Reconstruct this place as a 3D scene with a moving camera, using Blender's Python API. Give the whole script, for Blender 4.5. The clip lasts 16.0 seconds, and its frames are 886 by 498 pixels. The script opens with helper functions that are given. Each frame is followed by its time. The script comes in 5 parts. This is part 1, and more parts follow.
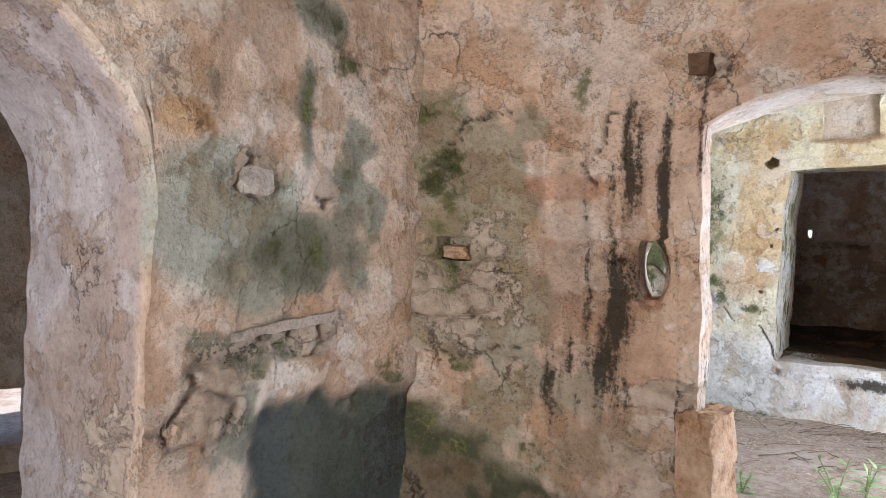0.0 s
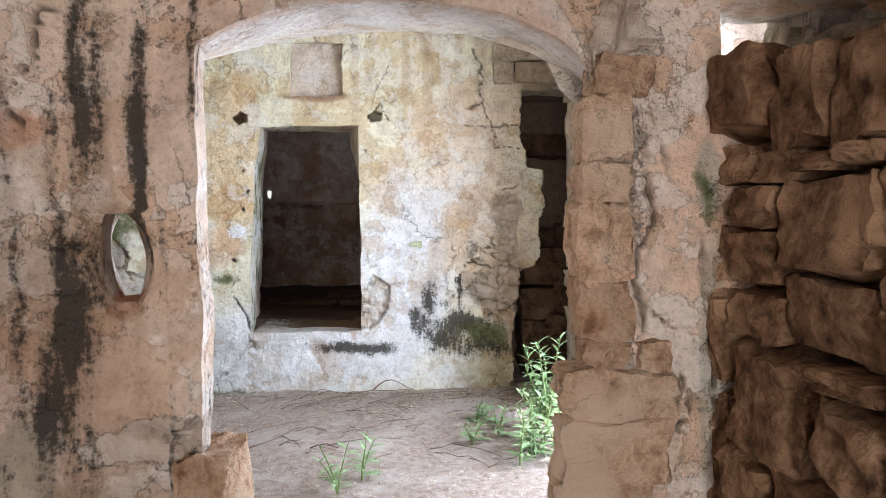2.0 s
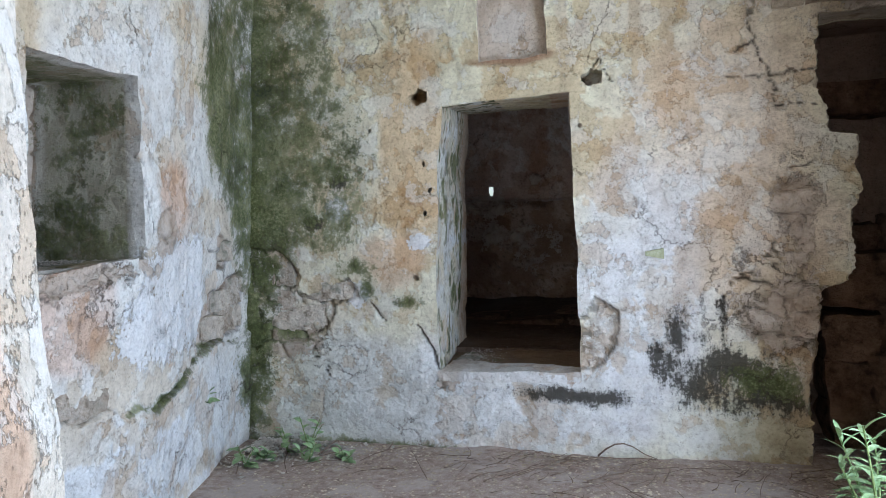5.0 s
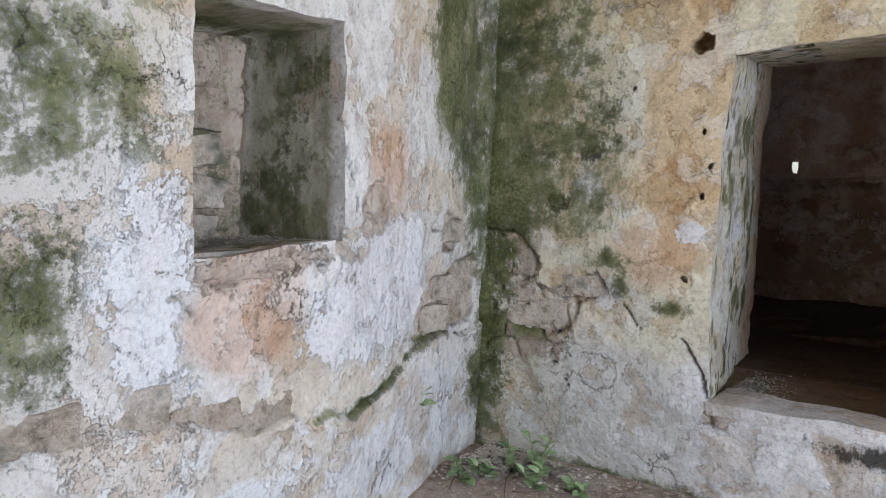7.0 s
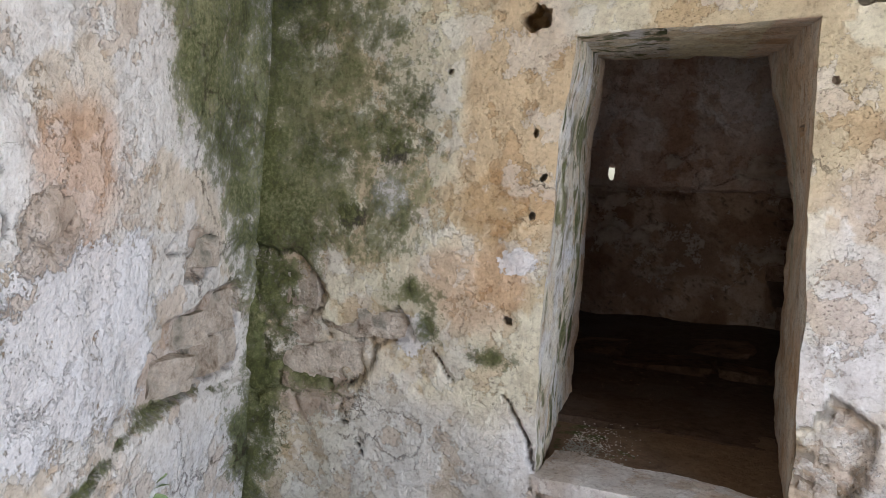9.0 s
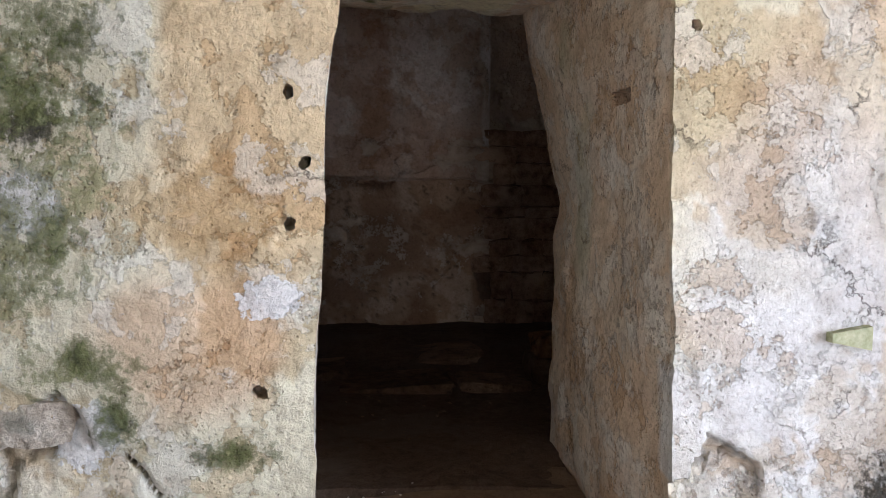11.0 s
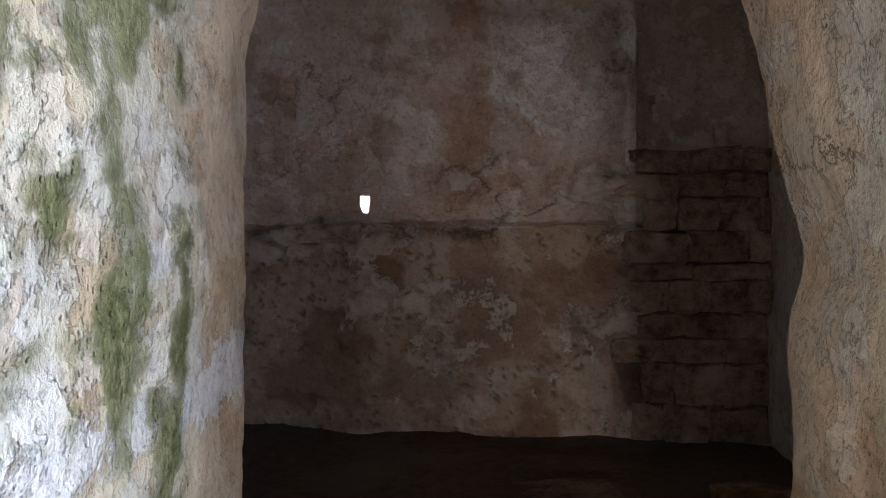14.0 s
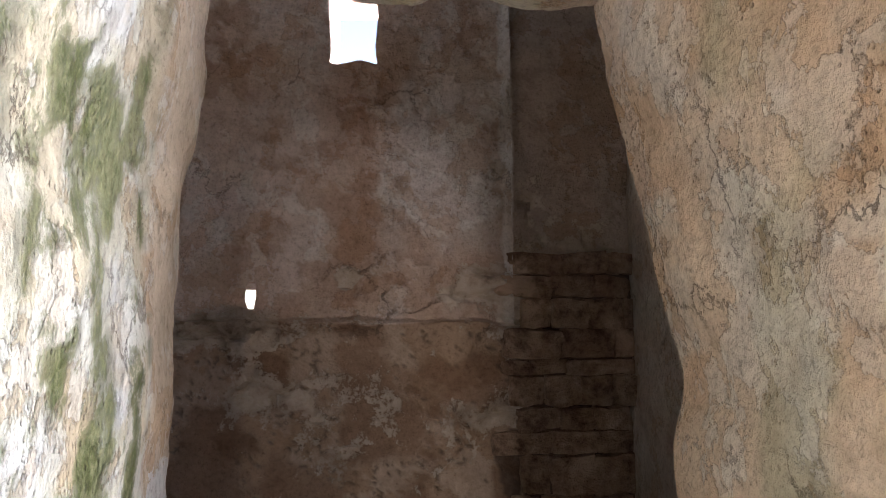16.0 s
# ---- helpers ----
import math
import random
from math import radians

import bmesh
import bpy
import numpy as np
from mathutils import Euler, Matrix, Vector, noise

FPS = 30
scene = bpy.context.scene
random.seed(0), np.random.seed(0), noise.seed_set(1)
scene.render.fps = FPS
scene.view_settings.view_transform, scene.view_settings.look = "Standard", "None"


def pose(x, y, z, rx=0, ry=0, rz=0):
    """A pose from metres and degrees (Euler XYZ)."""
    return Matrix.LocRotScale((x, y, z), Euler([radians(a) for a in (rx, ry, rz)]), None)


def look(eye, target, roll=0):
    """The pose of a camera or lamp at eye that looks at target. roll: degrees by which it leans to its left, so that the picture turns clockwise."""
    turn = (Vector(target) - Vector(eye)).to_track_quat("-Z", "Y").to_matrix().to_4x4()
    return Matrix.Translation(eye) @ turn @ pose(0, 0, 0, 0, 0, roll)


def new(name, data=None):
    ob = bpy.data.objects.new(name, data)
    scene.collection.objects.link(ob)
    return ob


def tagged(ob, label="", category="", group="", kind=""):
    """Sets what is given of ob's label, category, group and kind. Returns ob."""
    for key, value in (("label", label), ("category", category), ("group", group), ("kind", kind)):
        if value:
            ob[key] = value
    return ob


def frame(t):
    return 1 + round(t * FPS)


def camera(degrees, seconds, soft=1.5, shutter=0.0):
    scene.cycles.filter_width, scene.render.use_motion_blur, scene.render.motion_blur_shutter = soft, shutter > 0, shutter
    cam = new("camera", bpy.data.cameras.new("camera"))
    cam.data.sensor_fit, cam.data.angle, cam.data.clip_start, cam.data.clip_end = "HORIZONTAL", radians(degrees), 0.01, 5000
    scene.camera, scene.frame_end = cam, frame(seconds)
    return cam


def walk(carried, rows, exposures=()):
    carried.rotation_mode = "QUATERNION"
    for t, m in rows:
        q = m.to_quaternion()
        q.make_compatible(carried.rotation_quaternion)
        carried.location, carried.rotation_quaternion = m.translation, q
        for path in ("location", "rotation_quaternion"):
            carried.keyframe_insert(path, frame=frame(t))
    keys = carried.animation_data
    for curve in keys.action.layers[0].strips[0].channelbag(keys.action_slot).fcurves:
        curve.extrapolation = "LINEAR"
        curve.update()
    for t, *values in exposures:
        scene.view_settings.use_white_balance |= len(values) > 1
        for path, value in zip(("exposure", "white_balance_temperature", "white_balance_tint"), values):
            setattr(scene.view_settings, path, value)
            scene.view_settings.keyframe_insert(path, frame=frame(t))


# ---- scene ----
cam = camera(62.6, 16.0, soft=0.8)
PATH = [
    (0, (1.965, 0.823, 1.47), (0.722, 2.39, 1.477), 1.5),
    (0.5, (1.857, 1.024, 1.473), (0.878, 2.768, 1.454), 1.6),
    (1, (1.782, 1.342, 1.501), (1.038, 3.198, 1.455), 1.5),
    (1.5, (1.656, 1.577, 1.507), (1.32, 3.547, 1.445), 1.1),
    (2, (1.494, 1.761, 1.529), (1.603, 3.756, 1.441), -0.3),
    (2.5, (1.491, 2.017, 1.52), (1.656, 4.008, 1.43), -0.5),
    (3, (1.507, 2.287, 1.538), (1.7, 4.276, 1.448), -0.7),
    (3.5, (1.506, 2.605, 1.543), (1.709, 4.593, 1.447), -1.0),
    (4, (1.562, 2.885, 1.556), (1.629, 4.881, 1.459), -1.5),
    (4.5, (1.706, 3.191, 1.572), (1.382, 5.163, 1.495), -2.2),
    (5, (1.721, 3.477, 1.571), (1.115, 5.381, 1.484), -2.6),
    (5.2, (1.685, 3.621, 1.565), (0.964, 5.484, 1.476), -2.7),
    (7.3, (1.456, 4.431, 1.666), (0.19, 5.971, 1.509), -0.2),
    (7.5, (1.477, 4.478, 1.689), (0.23, 6.034, 1.534), -0.2),
    (8, (1.405, 4.671, 1.673), (0.295, 6.327, 1.511), 0.4),
    (8.5, (1.133, 5.022, 1.721), (0.238, 6.803, 1.553), 1.5),
    (9, (1.002, 5.322, 1.724), (0.184, 7.138, 1.545), 1.6),
    (9.5, (0.968, 5.576, 1.651), (0.31, 7.455, 1.463), 1.6),
    (10, (0.723, 5.752, 1.708), (0.447, 7.724, 1.52), -0.0),
    (10.2, (0.637, 5.825, 1.711), (0.475, 7.809, 1.519), -0.0),
    (12.3, (0.235, 7.251, 1.714), (0.534, 9.22, 1.533), -1.0),
    (12.5, (0.302, 7.391, 1.711), (0.612, 9.358, 1.524), -1.0),
    (13, (0.396, 7.758, 1.646), (0.677, 9.73, 1.464), -0.8),
    (13.5, (0.489, 7.94, 1.606), (0.497, 9.934, 1.458), -1.2),
    (14, (0.642, 8.053, 1.639), (0.361, 10.033, 1.616), -0.7),
    (14.5, (0.692, 8.046, 1.756), (0.399, 10.018, 1.922), -0.7),
    (15, (0.669, 8.012, 1.82), (0.363, 9.977, 2.035), -0.5),
    (15.5, (0.623, 7.958, 1.788), (0.35, 9.925, 2.027), -0.1),
    (16, (0.523, 7.919, 1.736), (0.617, 9.908, 1.926), -0.5),
]
walk(cam, [(t, look(eye, target, roll)) for t, eye, target, roll in PATH],
     [(0.0, 0.56, 6150, 12), (2.0, 0.52, 5900, 10.5), (3.5, 0.36, 5450, 8.5), (4.5, 0.12, 5450, 7.5), (5.2, 0.0, 5550, 7.5), (7.5, 0.0, 6250, 14.5), (8.5, 0.0, 6450, 15), (10.0, 0.32, 6350, 14.5),
      (12.5, 0.74, 5900, 13.5), (14.0, 1.55, 6000, 13), (15.0, 1.9, 6350, 15), (15.5, 1.8, 6450, 15), (16.0, 2.1, 6500, 15)])

# ---------------------------------------------------------------- light
world = bpy.data.worlds.new("sky")
scene.world = world
world.use_nodes = True
wn = world.node_tree
sky = wn.nodes.new("ShaderNodeTexSky")
sky.sky_type, sky.sun_disc = "NISHITA", False
SUN_FROM = Vector((0.60, -0.62, 1.5)).normalized()
sky.sun_elevation = math.asin(SUN_FROM.z)
sky.sun_rotation = math.atan2(SUN_FROM.x, SUN_FROM.y)
wn.links.new(sky.outputs[0], wn.nodes["Background"].inputs[0])
wn.nodes["Background"].inputs[1].default_value = 0.15
sun_data = bpy.data.lights.new("sun", "SUN")
sun_data.energy, sun_data.angle, sun_data.color = 5.0, radians(0.6), (1.0, 0.95, 0.88)
sun = new("sun", sun_data)
sun.matrix_world = look(SUN_FROM * 30, (0, 0, 0))


def daylight(name, place, target, width, height, watts, color=(0.86, 0.93, 1.0)):
    data = bpy.data.lights.new(name, "AREA")
    data.shape, data.size, data.size_y, data.energy, data.color = "RECTANGLE", width, height, watts, color
    ob = new(name, data)
    ob.matrix_world = look(place, target)
    return ob


daylight("daylight_doorway", (4.0, 5.65, 1.5), (0, 6.4, 0.9), 2.0, 2.4, 235, (0.80, 0.885, 1.0))
daylight("daylight_entrance", (1.3, -1.75, 1.3), (0.6, 3.5, 1.3), 1.6, 2.2, 124, (1.0, 0.95, 0.90))
daylight("daylight_side_space", (-2.9, 0.4, 1.7), (0.5, 2.2, 1.2), 1.2, 1.6, 16, (0.76, 0.86, 1.0))
daylight("daylight_small_window", (0.16, 12.78, 3.72), (0.35, 10.2, 1.4), 0.8, 0.9, 112, (0.86, 0.89, 1.0))


# ---------------------------------------------------------------- noise
def hashed(i, j, k, seed):
    h = (i * 374761393 + j * 668265263 + k * 2147483647 + seed * 1274126177) & 0xFFFFFFFF
    h = ((h ^ (h >> 13)) * 1274126177) & 0xFFFFFFFF
    return ((h ^ (h >> 16)) & 0xFFFF) / 65535.0


def vnoise(p, seed=0):
    """Smooth value noise in 0..1 at rows of x, y, z."""
    base = np.floor(p).astype(np.int64)
    f = p - base
    f = f * f * f * (f * (f * 6 - 15) + 10)
    out = 0
    for a in (0, 1):
        for b in (0, 1):
            for c in (0, 1):
                weight = np.abs(1 - a - f[:, 0]) * np.abs(1 - b - f[:, 1]) * np.abs(1 - c - f[:, 2])
                out = out + weight * hashed(base[:, 0] + a, base[:, 1] + b, base[:, 2] + c, seed)
    return out


def fbm(p, size, seed=0, octaves=4, rough=0.5):
    total, weight, amp = 0, 0, 1.0
    for n in range(octaves):
        total = total + amp * vnoise(p / size * 2**n + 7.31 * n, seed + n)
        weight += amp
        amp *= rough
    return total / weight


def cells(a, b, wide, high, seed=0):
    """Irregular cells in a plane: 0 on their joints and about 1 in their middles, and a number 0..1 for each cell."""
    a, b = a / wide, b / high
    i, j = np.floor(a).astype(np.int64), np.floor(b).astype(np.int64)
    first, second, which = np.full(len(a), 9.0), np.full(len(a), 9.0), np.zeros(len(a))
    for di in (-1, 0, 1):
        for dj in (-1, 0, 1):
            x = i + di + 0.1 + 0.8 * hashed(i + di, j + dj, 0, seed) + 0.5 * ((j + dj) % 2)
            y = j + dj + 0.2 + 0.6 * hashed(i + di, j + dj, 1, seed)
            d = np.sqrt((x - a) ** 2 + (y - b) ** 2)
            near = d < first
            second = np.where(near, first, np.minimum(second, d))
            which = np.where(near, hashed(i + di, j + dj, 2, seed), which)
            first = np.where(near, d, first)
    return np.clip((second - first) * 2.2, 0, 1), which


def spot(a, b, ca, cb, ra, rb):
    """0.5 on the rim of an ellipse, more inside, less outside."""
    return 1.0 - 0.5 * np.sqrt(((a - ca) / ra) ** 2 + ((b - cb) / rb) ** 2)


def ramp(x, a, b):
    t = np.clip((x - a) / (b - a), 0, 1)
    return t * t * (3 - 2 * t)


# ---------------------------------------------------------------- materials
def material(name):
    m = bpy.data.materials.new(name)
    m.use_nodes = True
    return m, m.node_tree, m.node_tree.nodes["Principled BSDF"]


def node(tree, kind, **values):
    n = tree.nodes.new(kind)
    for key, value in values.items():
        n.inputs[key.replace("_", " ")].default_value = value
    return n


def noise_node(tree, scale, detail=6.0, rough=0.6, warp=0.0, away=0.0, tall=1.0):
    geo = tree.nodes.new("ShaderNodeNewGeometry")
    n = node(tree, "ShaderNodeTexNoise", Scale=scale, Detail=detail, Roughness=rough, Distortion=warp)
    shift = tree.nodes.new("ShaderNodeVectorMath")
    shift.inputs[1].default_value = (away, away * 1.7, away * 0.6)
    tree.links.new(geo.outputs["Position"], shift.inputs[0])
    long = tree.nodes.new("ShaderNodeVectorMath")
    long.operation = "MULTIPLY"
    long.inputs[1].default_value = (1.0, 1.0, 1.0 / tall)
    tree.links.new(shift.outputs[0], long.inputs[0])
    tree.links.new(long.outputs[0], n.inputs["Vector"])
    return n.outputs["Fac"]


def calc(tree, op, a, b=0.0, clamp=False):
    n = tree.nodes.new("ShaderNodeMath")
    n.operation, n.use_clamp = op, clamp
    for slot, value in ((0, a), (1, b)):
        if isinstance(value, (int, float)):
            n.inputs[slot].default_value = value
        else:
            tree.links.new(value, n.inputs[slot])
    return n.outputs[0]


def span(tree, x, a, b, lo=0.0, hi=1.0):
    n = tree.nodes.new("ShaderNodeMapRange")
    n.interpolation_type = "SMOOTHSTEP"
    for slot, value in zip((1, 2, 3, 4), (a, b, lo, hi)):
        n.inputs[slot].default_value = value
    tree.links.new(x, n.inputs[0])
    return n.outputs[0]


def blend(tree, fac, a, b, kind="MIX"):
    n = tree.nodes.new("ShaderNodeMix")
    n.data_type, n.blend_type = "RGBA", kind
    for slot, value in ((0, fac), (6, a), (7, b)):
        if isinstance(value, (int, float)):
            n.inputs[slot].default_value = value
        elif isinstance(value, tuple):
            n.inputs[slot].default_value = (*value, 1.0)
        else:
            tree.links.new(value, n.inputs[slot])
    return n.outputs[2]


def ramp_node(tree, fac, stops):
    n = tree.nodes.new("ShaderNodeValToRGB")
    while len(n.color_ramp.elements) < len(stops):
        n.color_ramp.elements.new(0.5)
    for e, (at, c) in zip(n.color_ramp.elements, stops):
        e.position, e.color = at, (*c, 1.0)
    tree.links.new(fac, n.inputs[0])
    return n.outputs[0]


def relief(tree, shader, height, strength, distance):
    b = node(tree, "ShaderNodeBump", Strength=strength, Distance=distance)
    tree.links.new(height, b.inputs["Height"])
    tree.links.new(b.outputs[0], shader.inputs["Normal"])


def plaster_material():
    """Old limewash over lime plaster: the mesh carries its tint and the fields of moss, bare stone, black mould and whitewash."""
    m, t, s = material("old_plaster")
    tint = t.nodes.new("ShaderNodeAttribute")
    tint.attribute_name = "tint"
    stain = t.nodes.new("ShaderNodeAttribute")
    stain.attribute_name = "stain"
    parts = t.nodes.new("ShaderNodeSeparateColor")
    t.links.new(stain.outputs["Color"], parts.inputs[0])
    grain, fine, mid, big = noise_node(t, 170, 3, 0.6), noise_node(t, 48, 6, 0.7), noise_node(t, 10, 8, 0.64), noise_node(t, 2.6, 5, 0.55)
    flake_a, flake_b = noise_node(t, 5.3, 11, 0.64, 0.15, 3.7), noise_node(t, 3.4, 10, 0.66, 0.1, 9.1)
    color = blend(t, 1.0, tint.outputs["Color"], ramp_node(t, mid, [(0.25, (0.70, 0.66, 0.62)), (0.5, (0.96, 0.95, 0.94)), (0.75, (1.1, 1.1, 1.1))]), "MULTIPLY")
    tone = t.nodes.new("ShaderNodeSeparateColor")
    t.links.new(tint.outputs["Color"], tone.inputs[0])
    washed = span(t, tone.outputs[1], 0.38, 0.62)
    coat = calc(t, "MULTIPLY", span(t, flake_b, 0.545, 0.56), span(t, tone.outputs[1], 0.2, 0.4))
    color = blend(t, calc(t, "MULTIPLY", coat, 0.55), color, blend(t, 1.0, color, (0.80, 0.66, 0.52), "MULTIPLY"))
    wash = calc(t, "MULTIPLY", span(t, flake_a, 0.53, 0.545), washed)
    color = blend(t, calc(t, "MULTIPLY", wash, 0.38), color, (0.80, 0.79, 0.75))
    color = blend(t, 0.78, color, ramp_node(t, fine, [(0.3, (0.50, 0.47, 0.44)), (0.44, (0.93, 0.92, 0.91)), (0.6, (1.06, 1.06, 1.06)), (0.8, (1.16, 1.16, 1.16))]), "MULTIPLY")
    rim_a = span(t, calc(t, "ABSOLUTE", calc(t, "SUBTRACT", flake_a, 0.537)), 0.0, 0.007, 1.0, 0.0)
    rim_b = span(t, calc(t, "ABSOLUTE", calc(t, "SUBTRACT", flake_b, 0.552)), 0.0, 0.008, 1.0, 0.0)
    rims = calc(t, "MULTIPLY", calc(t, "MAXIMUM", rim_a, rim_b), span(t, mid, 0.44, 0.58))
    color = blend(t, calc(t, "MULTIPLY", rims, 0.30), color, blend(t, 1.0, color, (0.36, 0.29, 0.23), "MULTIPLY"))
    ragged = calc(t, "ADD", calc(t, "MULTIPLY", calc(t, "SUBTRACT", mid, 0.5), 1.3), calc(t, "MULTIPLY", calc(t, "SUBTRACT", fine, 0.5), 0.9))

    def mask(channel, lo, hi, rough=1.0):
        return span(t, calc(t, "ADD", channel, calc(t, "MULTIPLY", ragged, rough)), lo, hi)

    white = mask(stain.outputs["Alpha"], 0.48, 0.53)
    color = blend(t, calc(t, "MULTIPLY", white, 0.75), color, ramp_node(t, fine, [(0.3, (0.58, 0.58, 0.60)), (0.55, (0.80, 0.80, 0.81))]))
    stone = mask(parts.outputs[1], 0.48, 0.54)
    color = blend(t, calc(t, "MULTIPLY", stone, 0.85), color, ramp_node(t, mid, [(0.25, (0.20, 0.14, 0.10)), (0.45, (0.45, 0.36, 0.28)), (0.7, (0.60, 0.52, 0.44))]))
    runs = noise_node(t, 40, 5, 0.6, 0.0, 2.2, 4.0)
    specks = calc(t, "ADD", calc(t, "MULTIPLY", calc(t, "SUBTRACT", fine, 0.5), 0.9), calc(t, "MULTIPLY", calc(t, "SUBTRACT", runs, 0.5), 0.8))
    black = span(t, calc(t, "ADD", parts.outputs[2], calc(t, "ADD", specks, calc(t, "MULTIPLY", ragged, 0.45))), 0.34, 0.78)
    color = blend(t, calc(t, "MULTIPLY", black, 0.93), color, (0.036, 0.031, 0.023))
    moss = calc(t, "ADD", calc(t, "MULTIPLY", mask(parts.outputs[0], 0.34, 0.86), 0.62), calc(t, "MULTIPLY", mask(parts.outputs[0], 0.46, 0.60, 1.3), 0.34))
    green = ramp_node(t, calc(t, "ADD", calc(t, "MULTIPLY", big, 0.5), calc(t, "MULTIPLY", fine, 0.5)), [(0.35, (0.022, 0.028, 0.008)), (0.5, (0.10, 0.112, 0.038)), (0.63, (0.26, 0.26, 0.135))])
    color = blend(t, moss, color, green)
    pit = t.nodes.new("ShaderNodeTexVoronoi")
    pit.inputs["Scale"].default_value = 58.0
    geo = t.nodes.new("ShaderNodeNewGeometry")
    t.links.new(geo.outputs["Position"], pit.inputs["Vector"])
    pits = calc(t, "MULTIPLY", span(t, pit.outputs["Distance"], 0.08, 0.26, 1.0, 0.0), span(t, flake_b, 0.47, 0.55))
    color = blend(t, calc(t, "MULTIPLY", pits, 0.24), color, (0.16, 0.11, 0.08))
    cell = t.nodes.new("ShaderNodeTexVoronoi")
    cell.feature = "DISTANCE_TO_EDGE"
    cell.inputs["Scale"].default_value = 2.1
    bent = t.nodes.new("ShaderNodeMix")
    bent.data_type, bent.blend_type = "RGBA", "LINEAR_LIGHT"
    bent.inputs[0].default_value = 0.2
    wob = node(t, "ShaderNodeTexNoise", Scale=3.4, Detail=8.0, Roughness=0.72)
    t.links.new(geo.outputs["Position"], wob.inputs["Vector"])
    t.links.new(geo.outputs["Position"], bent.inputs[6])
    t.links.new(wob.outputs["Color"], bent.inputs[7])
    t.links.new(bent.outputs[2], cell.inputs["Vector"])
    crack = calc(t, "MULTIPLY", span(t, cell.outputs["Distance"], 0.002, 0.010, 1.0, 0.0), span(t, noise_node(t, 1.9, 3, 0.5), 0.54, 0.62))
    color = blend(t, calc(t, "MULTIPLY", crack, 0.55), color, (0.12, 0.08, 0.06))
    t.links.new(color, s.inputs["Base Color"])
    s.inputs["Roughness"].default_value = 0.92
    s.inputs["Specular IOR Level"].default_value = 0.2
    h = calc(t, "ADD", calc(t, "MULTIPLY", mid, 1.15), calc(t, "MULTIPLY", fine, 0.2))
    for field, depth in ((crack, -0.5), (white, 0.14), (stone, -0.4), (coat, -0.16), (wash, 0.13), (pits, -0.2), (grain, 0.06)):
        h = calc(t, "ADD", h, calc(t, "MULTIPLY", field, depth))
    relief(t, s, h, 1.0, 0.030)
    return m


def stone_material(name, dark, mid_c, light, moss=0.0):
    m, t, s = material(name)
    fine, mid, big = noise_node(t, 70, 6, 0.7), noise_node(t, 13, 8, 0.65, 0.1), noise_node(t, 3.1, 4, 0.5)
    color = ramp_node(t, mid, [(0.31, dark), (0.49, mid_c), (0.67, light)])
    info = t.nodes.new("ShaderNodeObjectInfo")
    color = blend(t, 0.8, color, ramp_node(t, info.outputs["Random"], [(0.0, (0.74, 0.66, 0.60)), (0.5, (0.98, 0.96, 0.94)), (1.0, (1.12, 1.08, 1.04))]), "MULTIPLY")
    color = blend(t, 0.8, color, ramp_node(t, fine, [(0.3, (0.66, 0.64, 0.62)), (0.6, (1.05, 1.05, 1.05))]), "MULTIPLY")
    color = blend(t, span(t, big, 0.52, 0.66), color, (light[0] * 1.05, light[1] * 1.0, light[2] * 0.95))
    if moss:
        color = blend(t, calc(t, "MULTIPLY", span(t, calc(t, "ADD", big, calc(t, "MULTIPLY", mid, 0.3)), 0.66, 0.8), moss), color, (0.05, 0.06, 0.03))
    vein = noise_node(t, 2.6, 9, 0.62, 0.2, 5.3)
    split = span(t, calc(t, "ABSOLUTE", calc(t, "SUBTRACT", vein, 0.5)), 0.003, 0.010, 1.0, 0.0)
    split = calc(t, "MULTIPLY", split, span(t, noise_node(t, 6, 2, 0.5, 0, 8.8), 0.48, 0.58))
    color = blend(t, calc(t, "MULTIPLY", split, 0.35), color, (dark[0] * 0.6, dark[1] * 0.6, dark[2] * 0.6))
    t.links.new(color, s.inputs["Base Color"])
    s.inputs["Roughness"].default_value = 0.9
    s.inputs["Specular IOR Level"].default_value = 0.2
    h = calc(t, "ADD", calc(t, "MULTIPLY", mid, 1.3), calc(t, "MULTIPLY", fine, 0.5))
    h = calc(t, "ADD", h, calc(t, "MULTIPLY", noise_node(t, 6.5, 9, 0.62, 0.4, 4.4), 1.7))
    relief(t, s, calc(t, "SUBTRACT", h, calc(t, "MULTIPLY", split, 0.05)), 1.0, 0.032)
    return m


